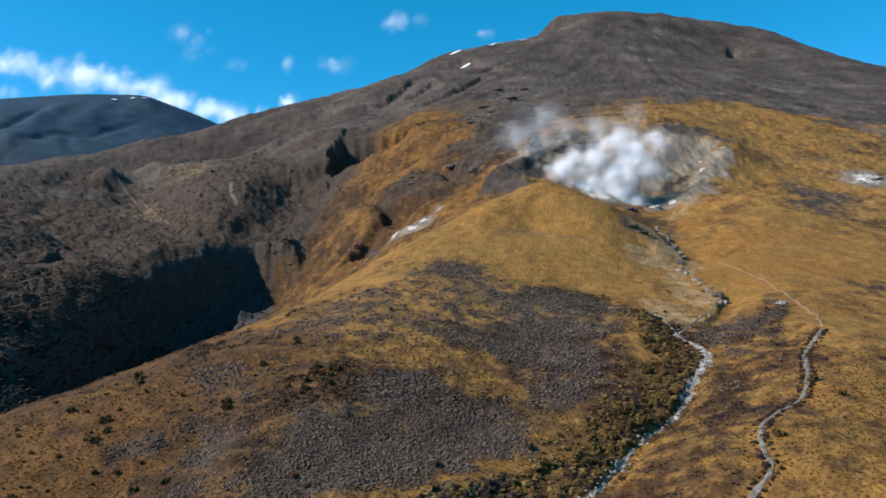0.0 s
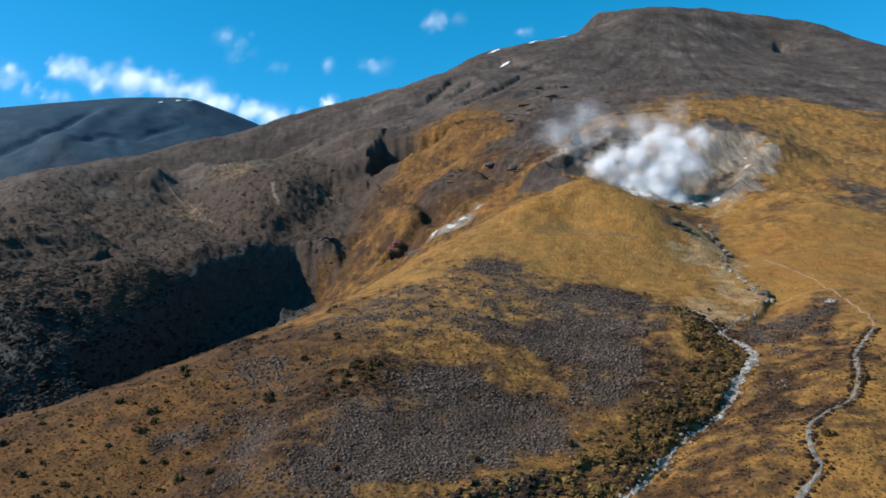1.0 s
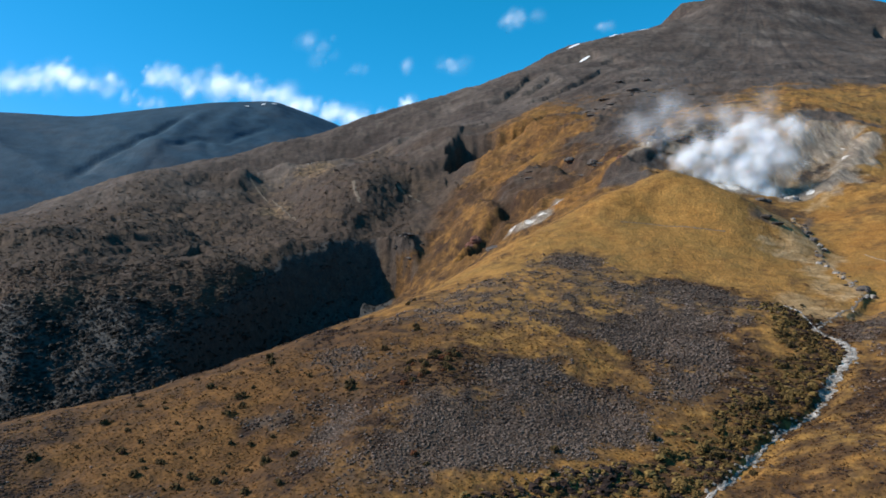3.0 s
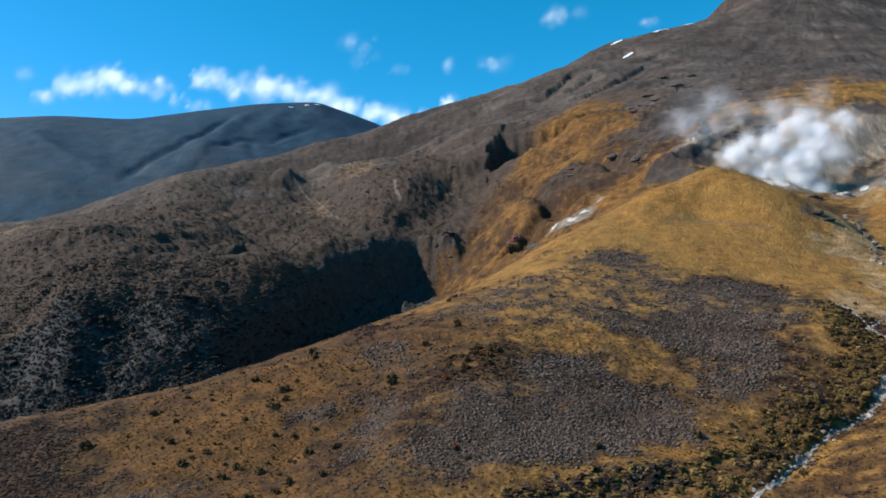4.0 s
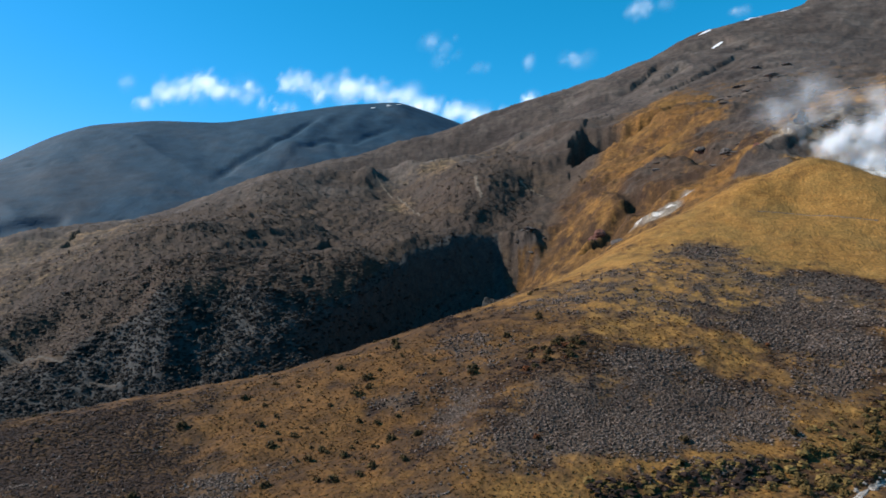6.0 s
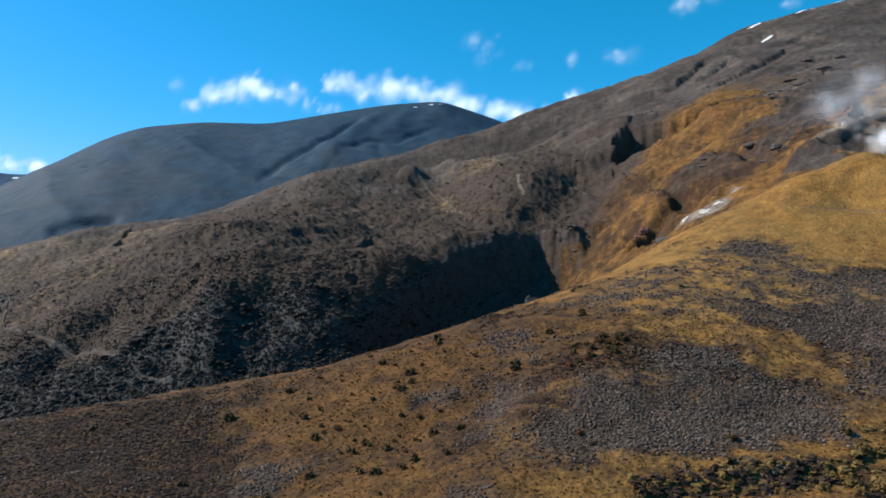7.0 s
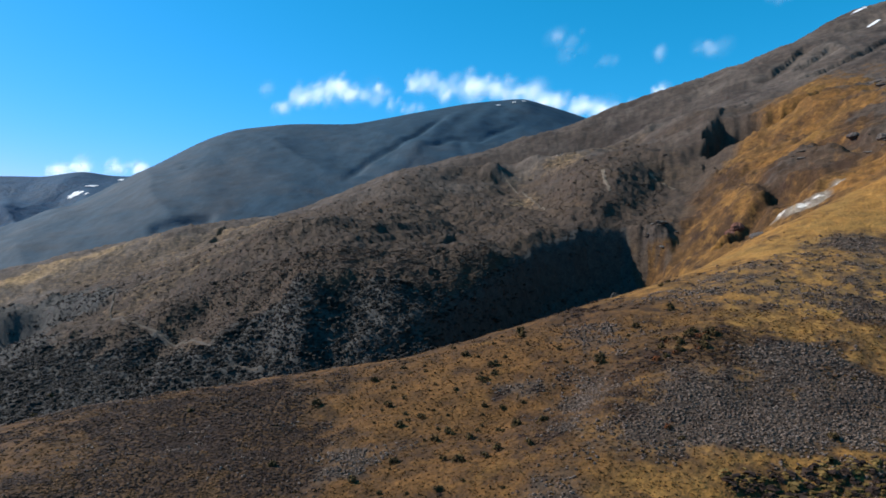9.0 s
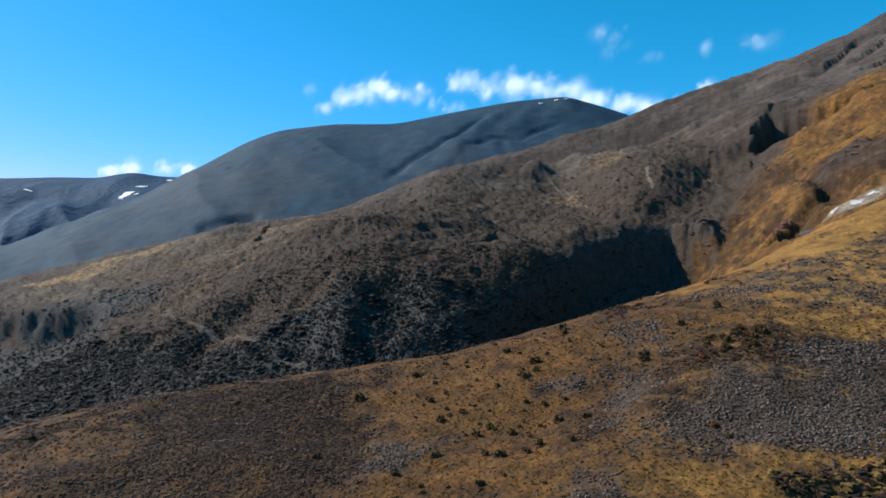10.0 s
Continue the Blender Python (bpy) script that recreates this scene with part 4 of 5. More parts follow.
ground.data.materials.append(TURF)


def lie(x, y):
    """The height of the ground's own mesh."""
    x, y = np.atleast_1d(np.asarray(x, float)), np.atleast_1d(np.asarray(y, float))
    a, r = np.arctan2(x, y), np.hypot(x, y)
    i, j = np.clip(np.searchsorted(TURNS, a) - 1, 0, nx - 2), np.clip(np.searchsorted(RINGS, r) - 1, 0, ny - 2)
    u, v = (a - TURNS[i]) / (TURNS[i + 1] - TURNS[i]), (r - RINGS[j]) / (RINGS[j + 1] - RINGS[j])
    return (GZ[j, i] * (1 - u) + GZ[j, i + 1] * u) * (1 - v) + (GZ[j + 1, i] * (1 - u) + GZ[j + 1, i + 1] * u) * v


# ---- far mountains ----
def mountain(name, label, crest, reach, foot, seed, material, gully=26, scars=(), drifts=(), creases=()):
    """A long mountain: a crest line with slopes that fall to both sides, cut by slanting gullies."""
    c = np.array(crest, float)
    run = np.r_[0, np.cumsum(np.hypot(*np.diff(c[:, :2], axis=0).T))]
    u = np.linspace(0, run[-1], int(run[-1] / 9))
    v = np.r_[-np.linspace(0, 1, 14)[:0:-1], np.linspace(0, 1, 110)] * reach
    k = np.array([np.interp(u, run, c[:, a]) for a in range(3)])
    z0 = np.convolve(np.pad(k[2], 6, "edge"), np.ones(13) / 13, "valid")
    d = (c[-1] - c[0])[:2] / np.hypot(*(c[-1] - c[0])[:2])
    out = np.array([d[1], -d[0]])
    U, V = np.meshgrid(u, v)
    side = np.abs(V) / reach
    fall = 0.75 * side + 0.25 * side**2
    z = z0[None] - (z0[None] - foot) * fall
    ridge = (1 - np.abs(layers(U - 0.55 * V, V * 0.35, 420, 3, seed, 0.4))) * 2 - 1.2
    z = z + gully * ridge * step(0.02, 0.3, side) + layers(U, V, 90, 3, seed + 9) * 2 * step(0.0, 0.1, side)
    for u0, v0, u1, v1, drop, wide in scars:
        du, dv = u1 - u0, v1 - v0
        a = np.clip(((U - u0) * du + (V - v0) * dv) / (du * du + dv * dv), 0, 1)
        eu, ev = U - u0 - a * du + layers(U, V, 90, 2, 8) * 12, V - v0 - a * dv
        s = np.hypot(eu, ev) * np.sign(ev * du - eu * dv)
        z = z - drop * step(0, 26, s) * (1 - step(wide * 0.4, wide, s)) * step(0, 0.2, a) * (1 - step(0.8, 1, a))
    for line, tall, wide in creases:
        best, along = np.full(U.shape, 1e9), np.zeros(U.shape)
        for j, (a, b) in enumerate(zip(line[:-1], line[1:])):
            du, dv = b[0] - a[0], b[1] - a[1]
            w = np.clip(((U - a[0]) * du + (V - a[1]) * dv) / (du * du + dv * dv), 0, 1)
            r = np.hypot(U - a[0] - w * du + layers(U, V, 70, 3, 8) * 10, V - a[1] - w * dv)
            along = np.where(r < best, (j + w) / (len(line) - 1), along)
            best = np.minimum(best, r)
        z = z + tall * np.exp(-((best / wide) ** 2)) * step(-0.1, 0.15, along) * (1 - step(0.8, 1.1, along))
    x, y = k[0][None] + out[0] * V, k[1][None] + out[1] * V
    n, m = len(u), len(v)
    for u0, v0, lu, lv in drifts:
        rag = np.sqrt(((U - u0) / lu) ** 2 + ((V - v0) / lv) ** 2) + 0.5 * layers(U, V, 26, 3, int(u0))
        jj, ii = np.nonzero(rag[:-1, :-1] < 1)
        if len(jj) < 2:
            jj, ii = [int(np.argmin(np.abs(v - v0)))] * 2, [int(np.argmin(np.abs(u - u0))), int(np.argmin(np.abs(u - u0))) + 1]
        pts = [(x[j + b, i + a], y[j + b, i + a], z[j + b, i + a] + 2.5) for j, i in zip(jj, ii) for a, b in ((0, 0), (0, 1), (1, 1), (1, 0))]
        me = mesh_from("snow_patch", pts, np.arange(len(pts)).reshape(-1, 4))
        me.materials.append(SNOW)
        tagged(new("snow_patch", me), "drift of old snow on the distant mountain", "snow", kind="structure")
    q = np.arange(n * m).reshape(m, n)
    faces = np.stack([q[:-1, :-1], q[1:, :-1], q[1:, 1:], q[:-1, 1:]], -1).reshape(-1, 4)
    me = smooth(mesh_from(name, np.c_[x.ravel(), y.ravel(), z.ravel()], faces))
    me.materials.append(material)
    return tagged(new(name, me), label, "mountain", kind="structure")


mountain("far_mountain", "long blue-grey mountain ridge beyond the near slopes", [(-2951.1, 1728.2, 165.1), (-2700, 1831.2, 267.6), (-2495.4, 1904.2, 360.3), (-2415.6, 1956, 408.4), (-2260.5, 2032.8, 490.2), (-2129.6, 2081.6, 527.9), (-1944.1, 2201.3, 550.1), (-1729.5, 2339.4, 546.3), (-1534, 2465.6, 589.2), (-1361.7, 2636.4, 639.7), (-1182.7, 2811.3, 670.1), (-1079.7, 2936.9, 639.1), (-972.7, 3064.9, 599.4), (-702.7, 3237.6, 473.1)], 1250, -60, 61, HAZE_BLUE_ROCK, 14, [(840, 927, 1026, 874, 16, 110), (799, 425, 895, 463, 8, 60)], [(1963, 87, 16, 5), (2039, 70, 12, 5), (2087, 66, 10, 5)],
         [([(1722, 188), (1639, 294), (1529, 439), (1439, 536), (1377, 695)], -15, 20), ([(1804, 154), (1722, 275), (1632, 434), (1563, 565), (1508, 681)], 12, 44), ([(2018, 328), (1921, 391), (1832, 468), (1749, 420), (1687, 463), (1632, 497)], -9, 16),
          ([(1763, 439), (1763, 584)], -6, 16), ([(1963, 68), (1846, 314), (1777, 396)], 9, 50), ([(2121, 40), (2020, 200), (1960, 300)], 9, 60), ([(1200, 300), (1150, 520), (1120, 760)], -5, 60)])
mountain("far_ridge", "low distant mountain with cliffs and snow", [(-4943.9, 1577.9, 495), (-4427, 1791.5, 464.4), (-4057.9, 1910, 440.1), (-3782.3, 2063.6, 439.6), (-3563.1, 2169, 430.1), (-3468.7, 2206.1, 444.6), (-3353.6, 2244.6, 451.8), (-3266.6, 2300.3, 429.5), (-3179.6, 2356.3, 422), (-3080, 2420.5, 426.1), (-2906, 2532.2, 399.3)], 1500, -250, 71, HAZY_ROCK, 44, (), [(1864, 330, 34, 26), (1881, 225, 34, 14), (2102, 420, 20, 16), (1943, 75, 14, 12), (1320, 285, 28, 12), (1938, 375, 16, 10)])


# ---- growth ----
def tuft(n, size, rng, up=0.0):
    """A clump of n leafy sprays over a low dome, one unit wide and one high; up: how far they stand like blades."""
    v = []
    for k in range(n):
        w, h = rng.uniform(0, 2 * math.pi), rng.uniform(0.0, 1.0)
        flat = math.sqrt(1 - h * h)
        d = Vector((flat * math.cos(w), flat * math.sin(w), h))
        c = Vector((d.x * 0.42, d.y * 0.42, 0.05 + d.z * 0.75)) * rng.uniform(0.7, 1.05)
        side = d.cross(Vector((rng.normal(), rng.normal(), rng.normal()))).normalized()
        along = (side.cross(d) * (1 - up) + Vector((d.x * 0.5, d.y * 0.5, 1)) * up).normalized()
        r = size * rng.uniform(0.75, 1.3)
        out = d * r * 0.35
        for p in (c + along * r + out * rng.uniform(-0.5, 1), c - along * r * 0.7 + side * r * (0.85 - 0.45 * up), c - along * r * 0.7 - side * r * (0.85 - 0.45 * up)):
            v.append((p.x, p.y, max(p.z, -0.25)))
    return np.array(v), np.arange(3 * n).reshape(n, 3)


def growth(name, label, category, material, x, y, wide, tall, shapes, rng):
    """Very many clumps in one mesh, each with its own size, turn and shape."""
    z = lie(x, y)
    verts, faces, at = [], [], 0
    pick = rng.integers(0, len(shapes), len(x))
    for k, (v, f) in enumerate(shapes):
        m = pick == k
        n = m.sum()
        if not n:
            continue
        w = rng.uniform(0, 2 * np.pi, n)
        ca, sa = np.cos(w)[:, None], np.sin(w)[:, None]
        sx = wide[m][:, None]
        sy = sx * rng.uniform(0.75, 1.3, (n, 1))
        px, py, pz = v[None, :, 0] * sx, v[None, :, 1] * sy, v[None, :, 2] * tall[m][:, None]
        pts = np.stack([x[m][:, None] + px * ca - py * sa, y[m][:, None] + px * sa + py * ca, z[m][:, None] + pz], -1)
        verts.append(pts.reshape(-1, 3))
        faces.append((f[None] + (np.arange(n) * len(v))[:, None, None]).reshape(-1, 3) + at)
        at += n * len(v)
    me = mesh_from(name, np.concatenate(verts), np.concatenate(faces))
    me.materials.append(material)
    return tagged(new(name, me), label, category, kind="stuff")


def strewn(n, near, far, left, right, rng, even=1.0):
    """Places in a fan of ground, thinning out with distance."""
    u = rng.uniform(0, 1, n)
    r = (near ** (2 - even) + u * (far ** (2 - even) - near ** (2 - even))) ** (1 / (2 - even))
    a = np.radians(rng.uniform(left, right, n))
    return r * np.sin(a), r * np.cos(a)


rng = np.random.default_rng(5)
CLUMPS = [tuft(13, 0.31, rng) for _ in range(8)]
HEATHS = [tuft(9, 0.40, rng, 0.3) for _ in range(8)]
BUSHES = [tuft(20, 0.25, rng) for _ in range(6)]
SCRUBS = [tuft(11, 0.34, rng, 0.1) for _ in range(7)]
TUFTS = [tuft(8, 0.42, rng, 0.8) for _ in range(6)]
def rows(near, far, gap, left, right, rng):
    """Places about a plant's width apart, over a fan of ground."""
    r, a = np.arange(near, far, gap * 0.9), []
    px, py = [], []
    for k, q in enumerate(r):
        w = np.arange(radians(left), radians(right), gap / q) + (k % 2) * gap / q / 2
        px.append(q * np.sin(w))
        py.append(q * np.cos(w))
    px, py = np.concatenate(px), np.concatenate(py)
    return px + rng.normal(0, gap * 0.24, len(px)), py + rng.normal(0, gap * 0.24, len(py))


for near, far, gap in ((97, 150, 0.64), (150, 215, 0.82), (215, 320, 1.1)):
    x, y = rows(near, far, gap, -71, 34, rng)
    gold, scree, pale, grizzled = cover_of(x, y)
    bed = np.min(np.hypot(x[:, None] - BED[None, :, 0], y[:, None] - BED[None, :, 1]), 1) > 1.5
    mix = gold + rng.normal(0, 0.15, len(x)) + layers(x, y, 5, 3, 58, 0.7) * 0.16
    grey = grizzled + rng.normal(0, 0.16, len(x)) + layers(x, y, 11, 4, 57, 0.7) * 0.3 > 0.5
    ok = (pale < 0.25) & bed
    w = rng.uniform(0.7, 1.3, len(x)) * gap
    m = ok & (mix < 0.47) & grey & (rng.uniform(0, 1, len(x)) < (1.0 if near < 200 else 0.72))
    growth("heather_clumps", "low grey heather clumps covering the slope", "heather", HEATHER, x[m], y[m], w[m] * 0.92, w[m] * rng.uniform(0.34, 0.68, m.sum()) * (1.0 if near < 200 else 0.6), CLUMPS, rng)
    m = ok & (mix < 0.43) & ~grey & (rng.uniform(0, 1, len(x)) < 0.05 + 0.80 * step(0.38, 0.18, gold))
    dark = 0.42 - gold + layers(x, y, 18, 4, 59, 0.7) * 0.22 > 0.24
    for some, label, leaf in ((m & ~dark, "low gold-brown heath plants covering the slope", BROWN_LEAF), (m & dark, "low dark brown heath plants covering the slope", DARK_LEAF)):
        if some.any():
            growth("brown_heath", label, "heath", leaf, x[some], y[some], w[some], w[some] * rng.uniform(0.18, 0.42, some.sum()), HEATHS, rng)
    m = ok & (mix >= 0.43) & (rng.uniform(0, 1, len(x)) < 0.5) & (np.hypot(x, y) < 190)
    if m.any():
        growth("tussock_grass", "golden tussock grass tufts on the slopes", "grass", TUSSOCK, x[m], y[m], w[m] * 0.85, w[m] * rng.uniform(0.16, 0.36, m.sum()), TUFTS, rng)
def verge(line, n, near, far, both, leaf, label, size):
    """Plants crowding the edge of a track or a stream."""
    v = np.array(line)
    run = np.r_[0, np.cumsum(np.hypot(*np.diff(v, axis=0).T))]
    s = rng.uniform(0, run[-1], n)
    px, py = np.interp(s, run, v[:, 0]), np.interp(s, run, v[:, 1])
    ahead = np.interp(s + 0.5, run, v[:, 0]) - px, np.interp(s + 0.5, run, v[:, 1]) - py
    off = (near + (far - near) * rng.beta(1, 1.7, n)) * np.where(both & (rng.uniform(0, 1, n) < 0.5), 1, -1)
    long = np.hypot(*ahead) + 1e-6
    w = size * rng.lognormal(-0.1, 0.35, n)
    growth("bank_plants", label, "heath", leaf, px + off * ahead[1] / long, py - off * ahead[0] / long, w, w * rng.uniform(0.3, 0.6, n), SCRUBS, rng)


verge(TRACKS["path"], 420, 0.75, 1.7, True, DARK_LEAF, "dark low plants along the edge of the footpath", 0.7)
verge(TRACKS["stream"], 420, 1.2, 7.0, False, DARK_LEAF, "dark low plants crowding the stream bank", 1.0)
verge(TRACKS["stream"], 900, 1.3, 15.0, False, OLIVE, "olive gold plants crowding the stream bank", 1.1)
verge(TRACKS["stream"], 160, 1.2, 2.6, True, BROWN_LEAF, "brown low plants on the edge of the stream", 0.7)
FOOT = [(-14, 104.5), (-5, 109.5), (3, 114), (12, 120)]
verge(FOOT, 240, 0.2, 4.0, True, DARK_LEAF, "dark low bushes below the golden ledge", 1.15)
verge(FOOT, 260, 0.2, 5.0, True, OLIVE, "olive gold bushes below the golden ledge", 1.1)
TRACK = [np.array(TRACKS[k]) for k in ("hill_track", "hill_track_low", "trail", "trail_gully", "scree_strip", "crest_track")]
TRACK = np.concatenate([v[:-1] + (v[1:] - v[:-1]) * k / 16 for v in TRACK for k in range(16)])
for near, far, gap, tall, odds in ((205, 330, 1.5, 0.24, 1.0), (330, 450, 1.6, 0.22, 0.9), (450, 640, 1.8, 0.22, 0.5), (640, 860, 2.3, 0.22, 0.35)):
    x, y = rows(near, far, gap, -74, -12, rng)
    steep = step(-94, -138, x - 0.12 * (y - 430)) * (1 - np.maximum(within(x, y, TOE, 4), 0.8 * within(x, y, KNOLL, 4)))
    m = (rng.uniform(0, 1, len(x)) < steep * odds) & (np.min(np.hypot(x[:, None] - TRACK[None, :, 0], y[:, None] - TRACK[None, :, 1]), 1) > 1.9)
    m &= rng.uniform(0, 1, len(x)) < step(900, 560, np.hypot(x, y))
    x, y = x[m], y[m]
    w = (gap if near < 400 else 0.72 * gap) * rng.lognormal(-0.1, 0.36, len(x))
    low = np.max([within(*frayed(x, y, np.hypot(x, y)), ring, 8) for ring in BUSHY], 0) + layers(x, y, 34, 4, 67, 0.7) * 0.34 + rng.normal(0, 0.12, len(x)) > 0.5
    # the hollow takes the dark leaf too, to deepen its shadow
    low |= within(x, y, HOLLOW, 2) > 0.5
    m = ~low
    if m.sum() > 20:
        growth("hill_scrub", "brown scrub covering the hillside", "scrub", SCRUB, x[m], y[m], w[m] * 1.15, w[m] * rng.uniform(0.6, 1.4, m.sum()) * tall, SCRUBS, rng)
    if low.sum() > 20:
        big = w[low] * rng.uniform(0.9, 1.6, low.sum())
        growth("native_bush", "dark native bush, deepened for shade, filling valley side and hollow", "bush", BUSH, x[low], y[low], big, big * rng.uniform(0.3, 0.62, low.sum()), BUSHES, rng)


# ---- shrubs ----
def part(name, me, material, parent, label=""):
    me.materials.append(material)
    ob = new(name, me)
    ob.parent = parent
    return tagged(ob, label) if label else ob


def tube(a, b, r0, r1, sides=5):
    """A tapered stem between two places."""
    a, b = Vector(a), Vector(b)
    q = (b - a).to_track_quat("Z", "Y")
    v = [tuple(p + q @ Vector((r * math.cos(2 * math.pi * k / sides), r * math.sin(2 * math.pi * k / sides), 0))) for p, r in ((a, r0), (b, r1)) for k in range(sides)]
    f = [(k, (k + 1) % sides, sides + (k + 1) % sides, sides + k) for k in range(sides)]
    return v, f


def shrub(label, seed, flat=0.75, leaf=None):
    """A rounded upland shrub: a few stems and a crown of small leafy clumps, one metre across."""
    r = np.random.default_rng(seed)
    base = tagged(new("shrub"), label, "shrub", group="shrubs on the slope")
    sv, sf = [], []
    verts, faces, at = [], [], 0
    for k in range(5):
        w = 2 * math.pi * (k + r.uniform(-0.3, 0.3)) / 5
        v, f = tube((0.03 * math.cos(w), 0.03 * math.sin(w), -0.15), (0.22 * math.cos(w), 0.22 * math.sin(w), 0.35 * flat), 0.03, 0.012)
        sf += [tuple(i + len(sv) for i in q) for q in f]
        sv += v
    for k in range(12):
        w, h = r.uniform(0, 2 * math.pi), r.uniform(0.0, 0.9)
        reach = 0.34 * math.sqrt(1 - h * h) * r.uniform(0.6, 1.1)
        v, f = tuft(16, 0.2, r)
        s = r.uniform(0.34, 0.52)
        verts.append(v * (s, s, s * 0.9) + (reach * math.cos(w), reach * math.sin(w), 0.45 * flat * h))
        faces.append(f + at)
        at += len(v)
    part("stem", mesh_from("stem", sv, sf), BARK, base)
    part("foliage", mesh_from("foliage", np.concatenate(verts), np.concatenate(faces)), leaf or LEAF, base)
    return base


SHRUBS_NEAR = [(-55.9, 94.6), (-72.1, 94.5), (-57.6, 104.8), (-53.8, 107.1), (-47.4, 111.2), (-52.6, 109.8), (-69.8, 103.2), (-2.0, 124.8), (30.4, 122.3), (-90.4, 94.9), (-61.6, 116.7), (57.0, 120.4), (-68.2, 114.9), (15.6, 133.2), (-50.1, 124.9), (-50.3, 126.4), (-55.5, 124.5), (-67.2, 118.9), (-55.7, 125.0), (-78.8, 119.0), (-76.5, 124.0), (29.5, 146.3), (-87.5, 127.9), (-46.9, 151.1), (78.0, 138.6)]
SHRUBS_FAR = [(-47.5, 152.9), (-72.6, 143.9), (-104.5, 124.2), (-24.9, 162.8), (-25.8, 163.2), (-30.4, 163.5), (77.1, 147.5), (-73.5, 152.0), (-30.0, 166.3), (-129.4, 110.4), (-100.8, 141.5), (42.1, 170.9), (-44.4, 172.2), (-84.3, 158.7), (50.8, 174.8), (-164.2, 81.7), (58.0, 175.3), (-73.2, 170.0), (-75.4, 173.6), (-39.5, 189.3), (56.0, 187.4), (-40.3, 192.4), (-307.0, 178.5), (-316.7, 191.2)]
SHRUBS = SHRUBS_NEAR + SHRUBS_FAR
kinds = [shrub("dark olive rounded shrub among golden tussock", 11), shrub("low spreading dark brown shrub on the slope", 12, 0.5), shrub("dense dark green shrub standing in heather", 13, 0.9),
         shrub("golden olive shrub on the stream bank", 14, 0.8, OLIVE),
         shrub("rust-brown low shrub beside dark heath", 15, 0.5, RUST)]
used = [False] * 5


def plant(k, x, y, size):
    m = Matrix.Translation((x, y, float(lie(x, y)[0]) - 0.03 * size)) @ Matrix.Rotation(rng.uniform(0, 6.28), 4, "Z")
    ob = kinds[k] if not used[k] else copy_thing(kinds[k], m)
    used[k] = True
    ob.matrix_basis = m
    ob.scale = (size * rng.uniform(0.9, 1.2), size, size * rng.uniform(0.85, 1.1))


for x, y in SHRUBS:
    plant(int(rng.integers(0, 3)), x, y, rng.uniform(1.8, 2.8) * (0.75 + 0.25 * math.hypot(x, y) / 130))
for x, y in [(-26.6, 162.7), (-24.9, 164.5), (-27.9, 161.7), (-26.0, 120.0), (16.3, 180.5)]:
    plant(4, x, y, rng.uniform(1.6, 2.4))
for k in range(20):   # a dark thicket on the brow of the heather
    plant(int(rng.choice([1, 1, 1, 0, 4])), rng.uniform(-36, -22), rng.uniform(149, 166), rng.uniform(1.2, 2.6))
x, y = rng.uniform(-125, -42, 900), rng.uniform(84, 185, 900)
keep = cover_of(x, y)[0] + layers(x, y, 14, 2, 96) * 0.3 > 0.62
for a, b in list(zip(x[keep], y[keep]))[:74]:
    plant(int(rng.integers(0, 3)), a, b, rng.uniform(0.7, 1.6))
x, y = strewn(1200, 100, 260, -70, 32, rng, 0.5)
keep = (layers(x, y, 35, 2, 97) > 0.28) & (np.min(np.hypot(x[:, None] - BED[None, :, 0], y[:, None] - BED[None, :, 1]), 1) > 3.5)
for a, b in list(zip(x[keep], y[keep]))[:32]:
    plant(int(rng.integers(0, 3)), a, b, rng.uniform(0.8, 1.7))
for k in range(104):   # thicker along the stream's bank
    j = rng.uniform(0, 12)
    i = int(j)
    p = BED[i] + (BED[i + 1] - BED[i]) * (j - i)
    plant(int(rng.choice([0, 2, 3, 3, 3])), p[0] - 2.0 - 13 * rng.beta(1, 1.6), p[1] + rng.uniform(-2, 2), rng.uniform(1.2, 2.9))


# ---- tracks ----
def ribbon(name, label, category, line, wide, material, seed, lift=0.16, ragged=0.45):
    """A worn track that follows the ground, with ragged edges."""
    v = np.array(line)
    run = np.r_[0, np.cumsum(np.hypot(*np.diff(v, axis=0).T))]
    s = np.linspace(0, run[-1], max(8, int(run[-1] / 0.8)))
    cx, cy = (np.convolve(np.pad(np.interp(s, run, v[:, a]), 4, "edge"), np.ones(9) / 9, "valid") for a in (0, 1))
    cx = cx + grain(s, s * 0 + seed, 5, seed) * 0.5
    tx, ty = np.gradient(cx), np.gradient(cy)
    long = np.hypot(tx, ty)
    tx, ty = tx / long, ty / long
    half = wide / 2 * (1 + ragged * grain(s, s * 0, 2.2, seed + 1) + 0.7 * ragged * grain(s, s * 0, 7, seed + 2)).clip(-0.8)
    verts = []
    for o, up in ((-1.25, -0.35), (-0.9, 1.0), (-0.3, 0.75), (0.3, 0.75), (0.9, 1.0), (1.25, -0.35)):
        px, py = cx + ty * half * o, cy - tx * half * o
        verts.append(np.c_[px, py, lie(px, py) + lift * up + 0.05 * grain(px, py, 0.9, seed + 5)])
    verts = np.stack(verts, 1)
    n = len(s)
    q = np.arange(n * 6).reshape(n, 6)
    faces = np.stack([q[:-1, :-1], q[:-1, 1:], q[1:, 1:], q[1:, :-1]], -1).reshape(-1, 4)
    me = smooth(mesh_from(name, verts.reshape(-1, 3), faces))
    me.materials.append(material)
    return tagged(new(name, me), label, category, kind="structure")


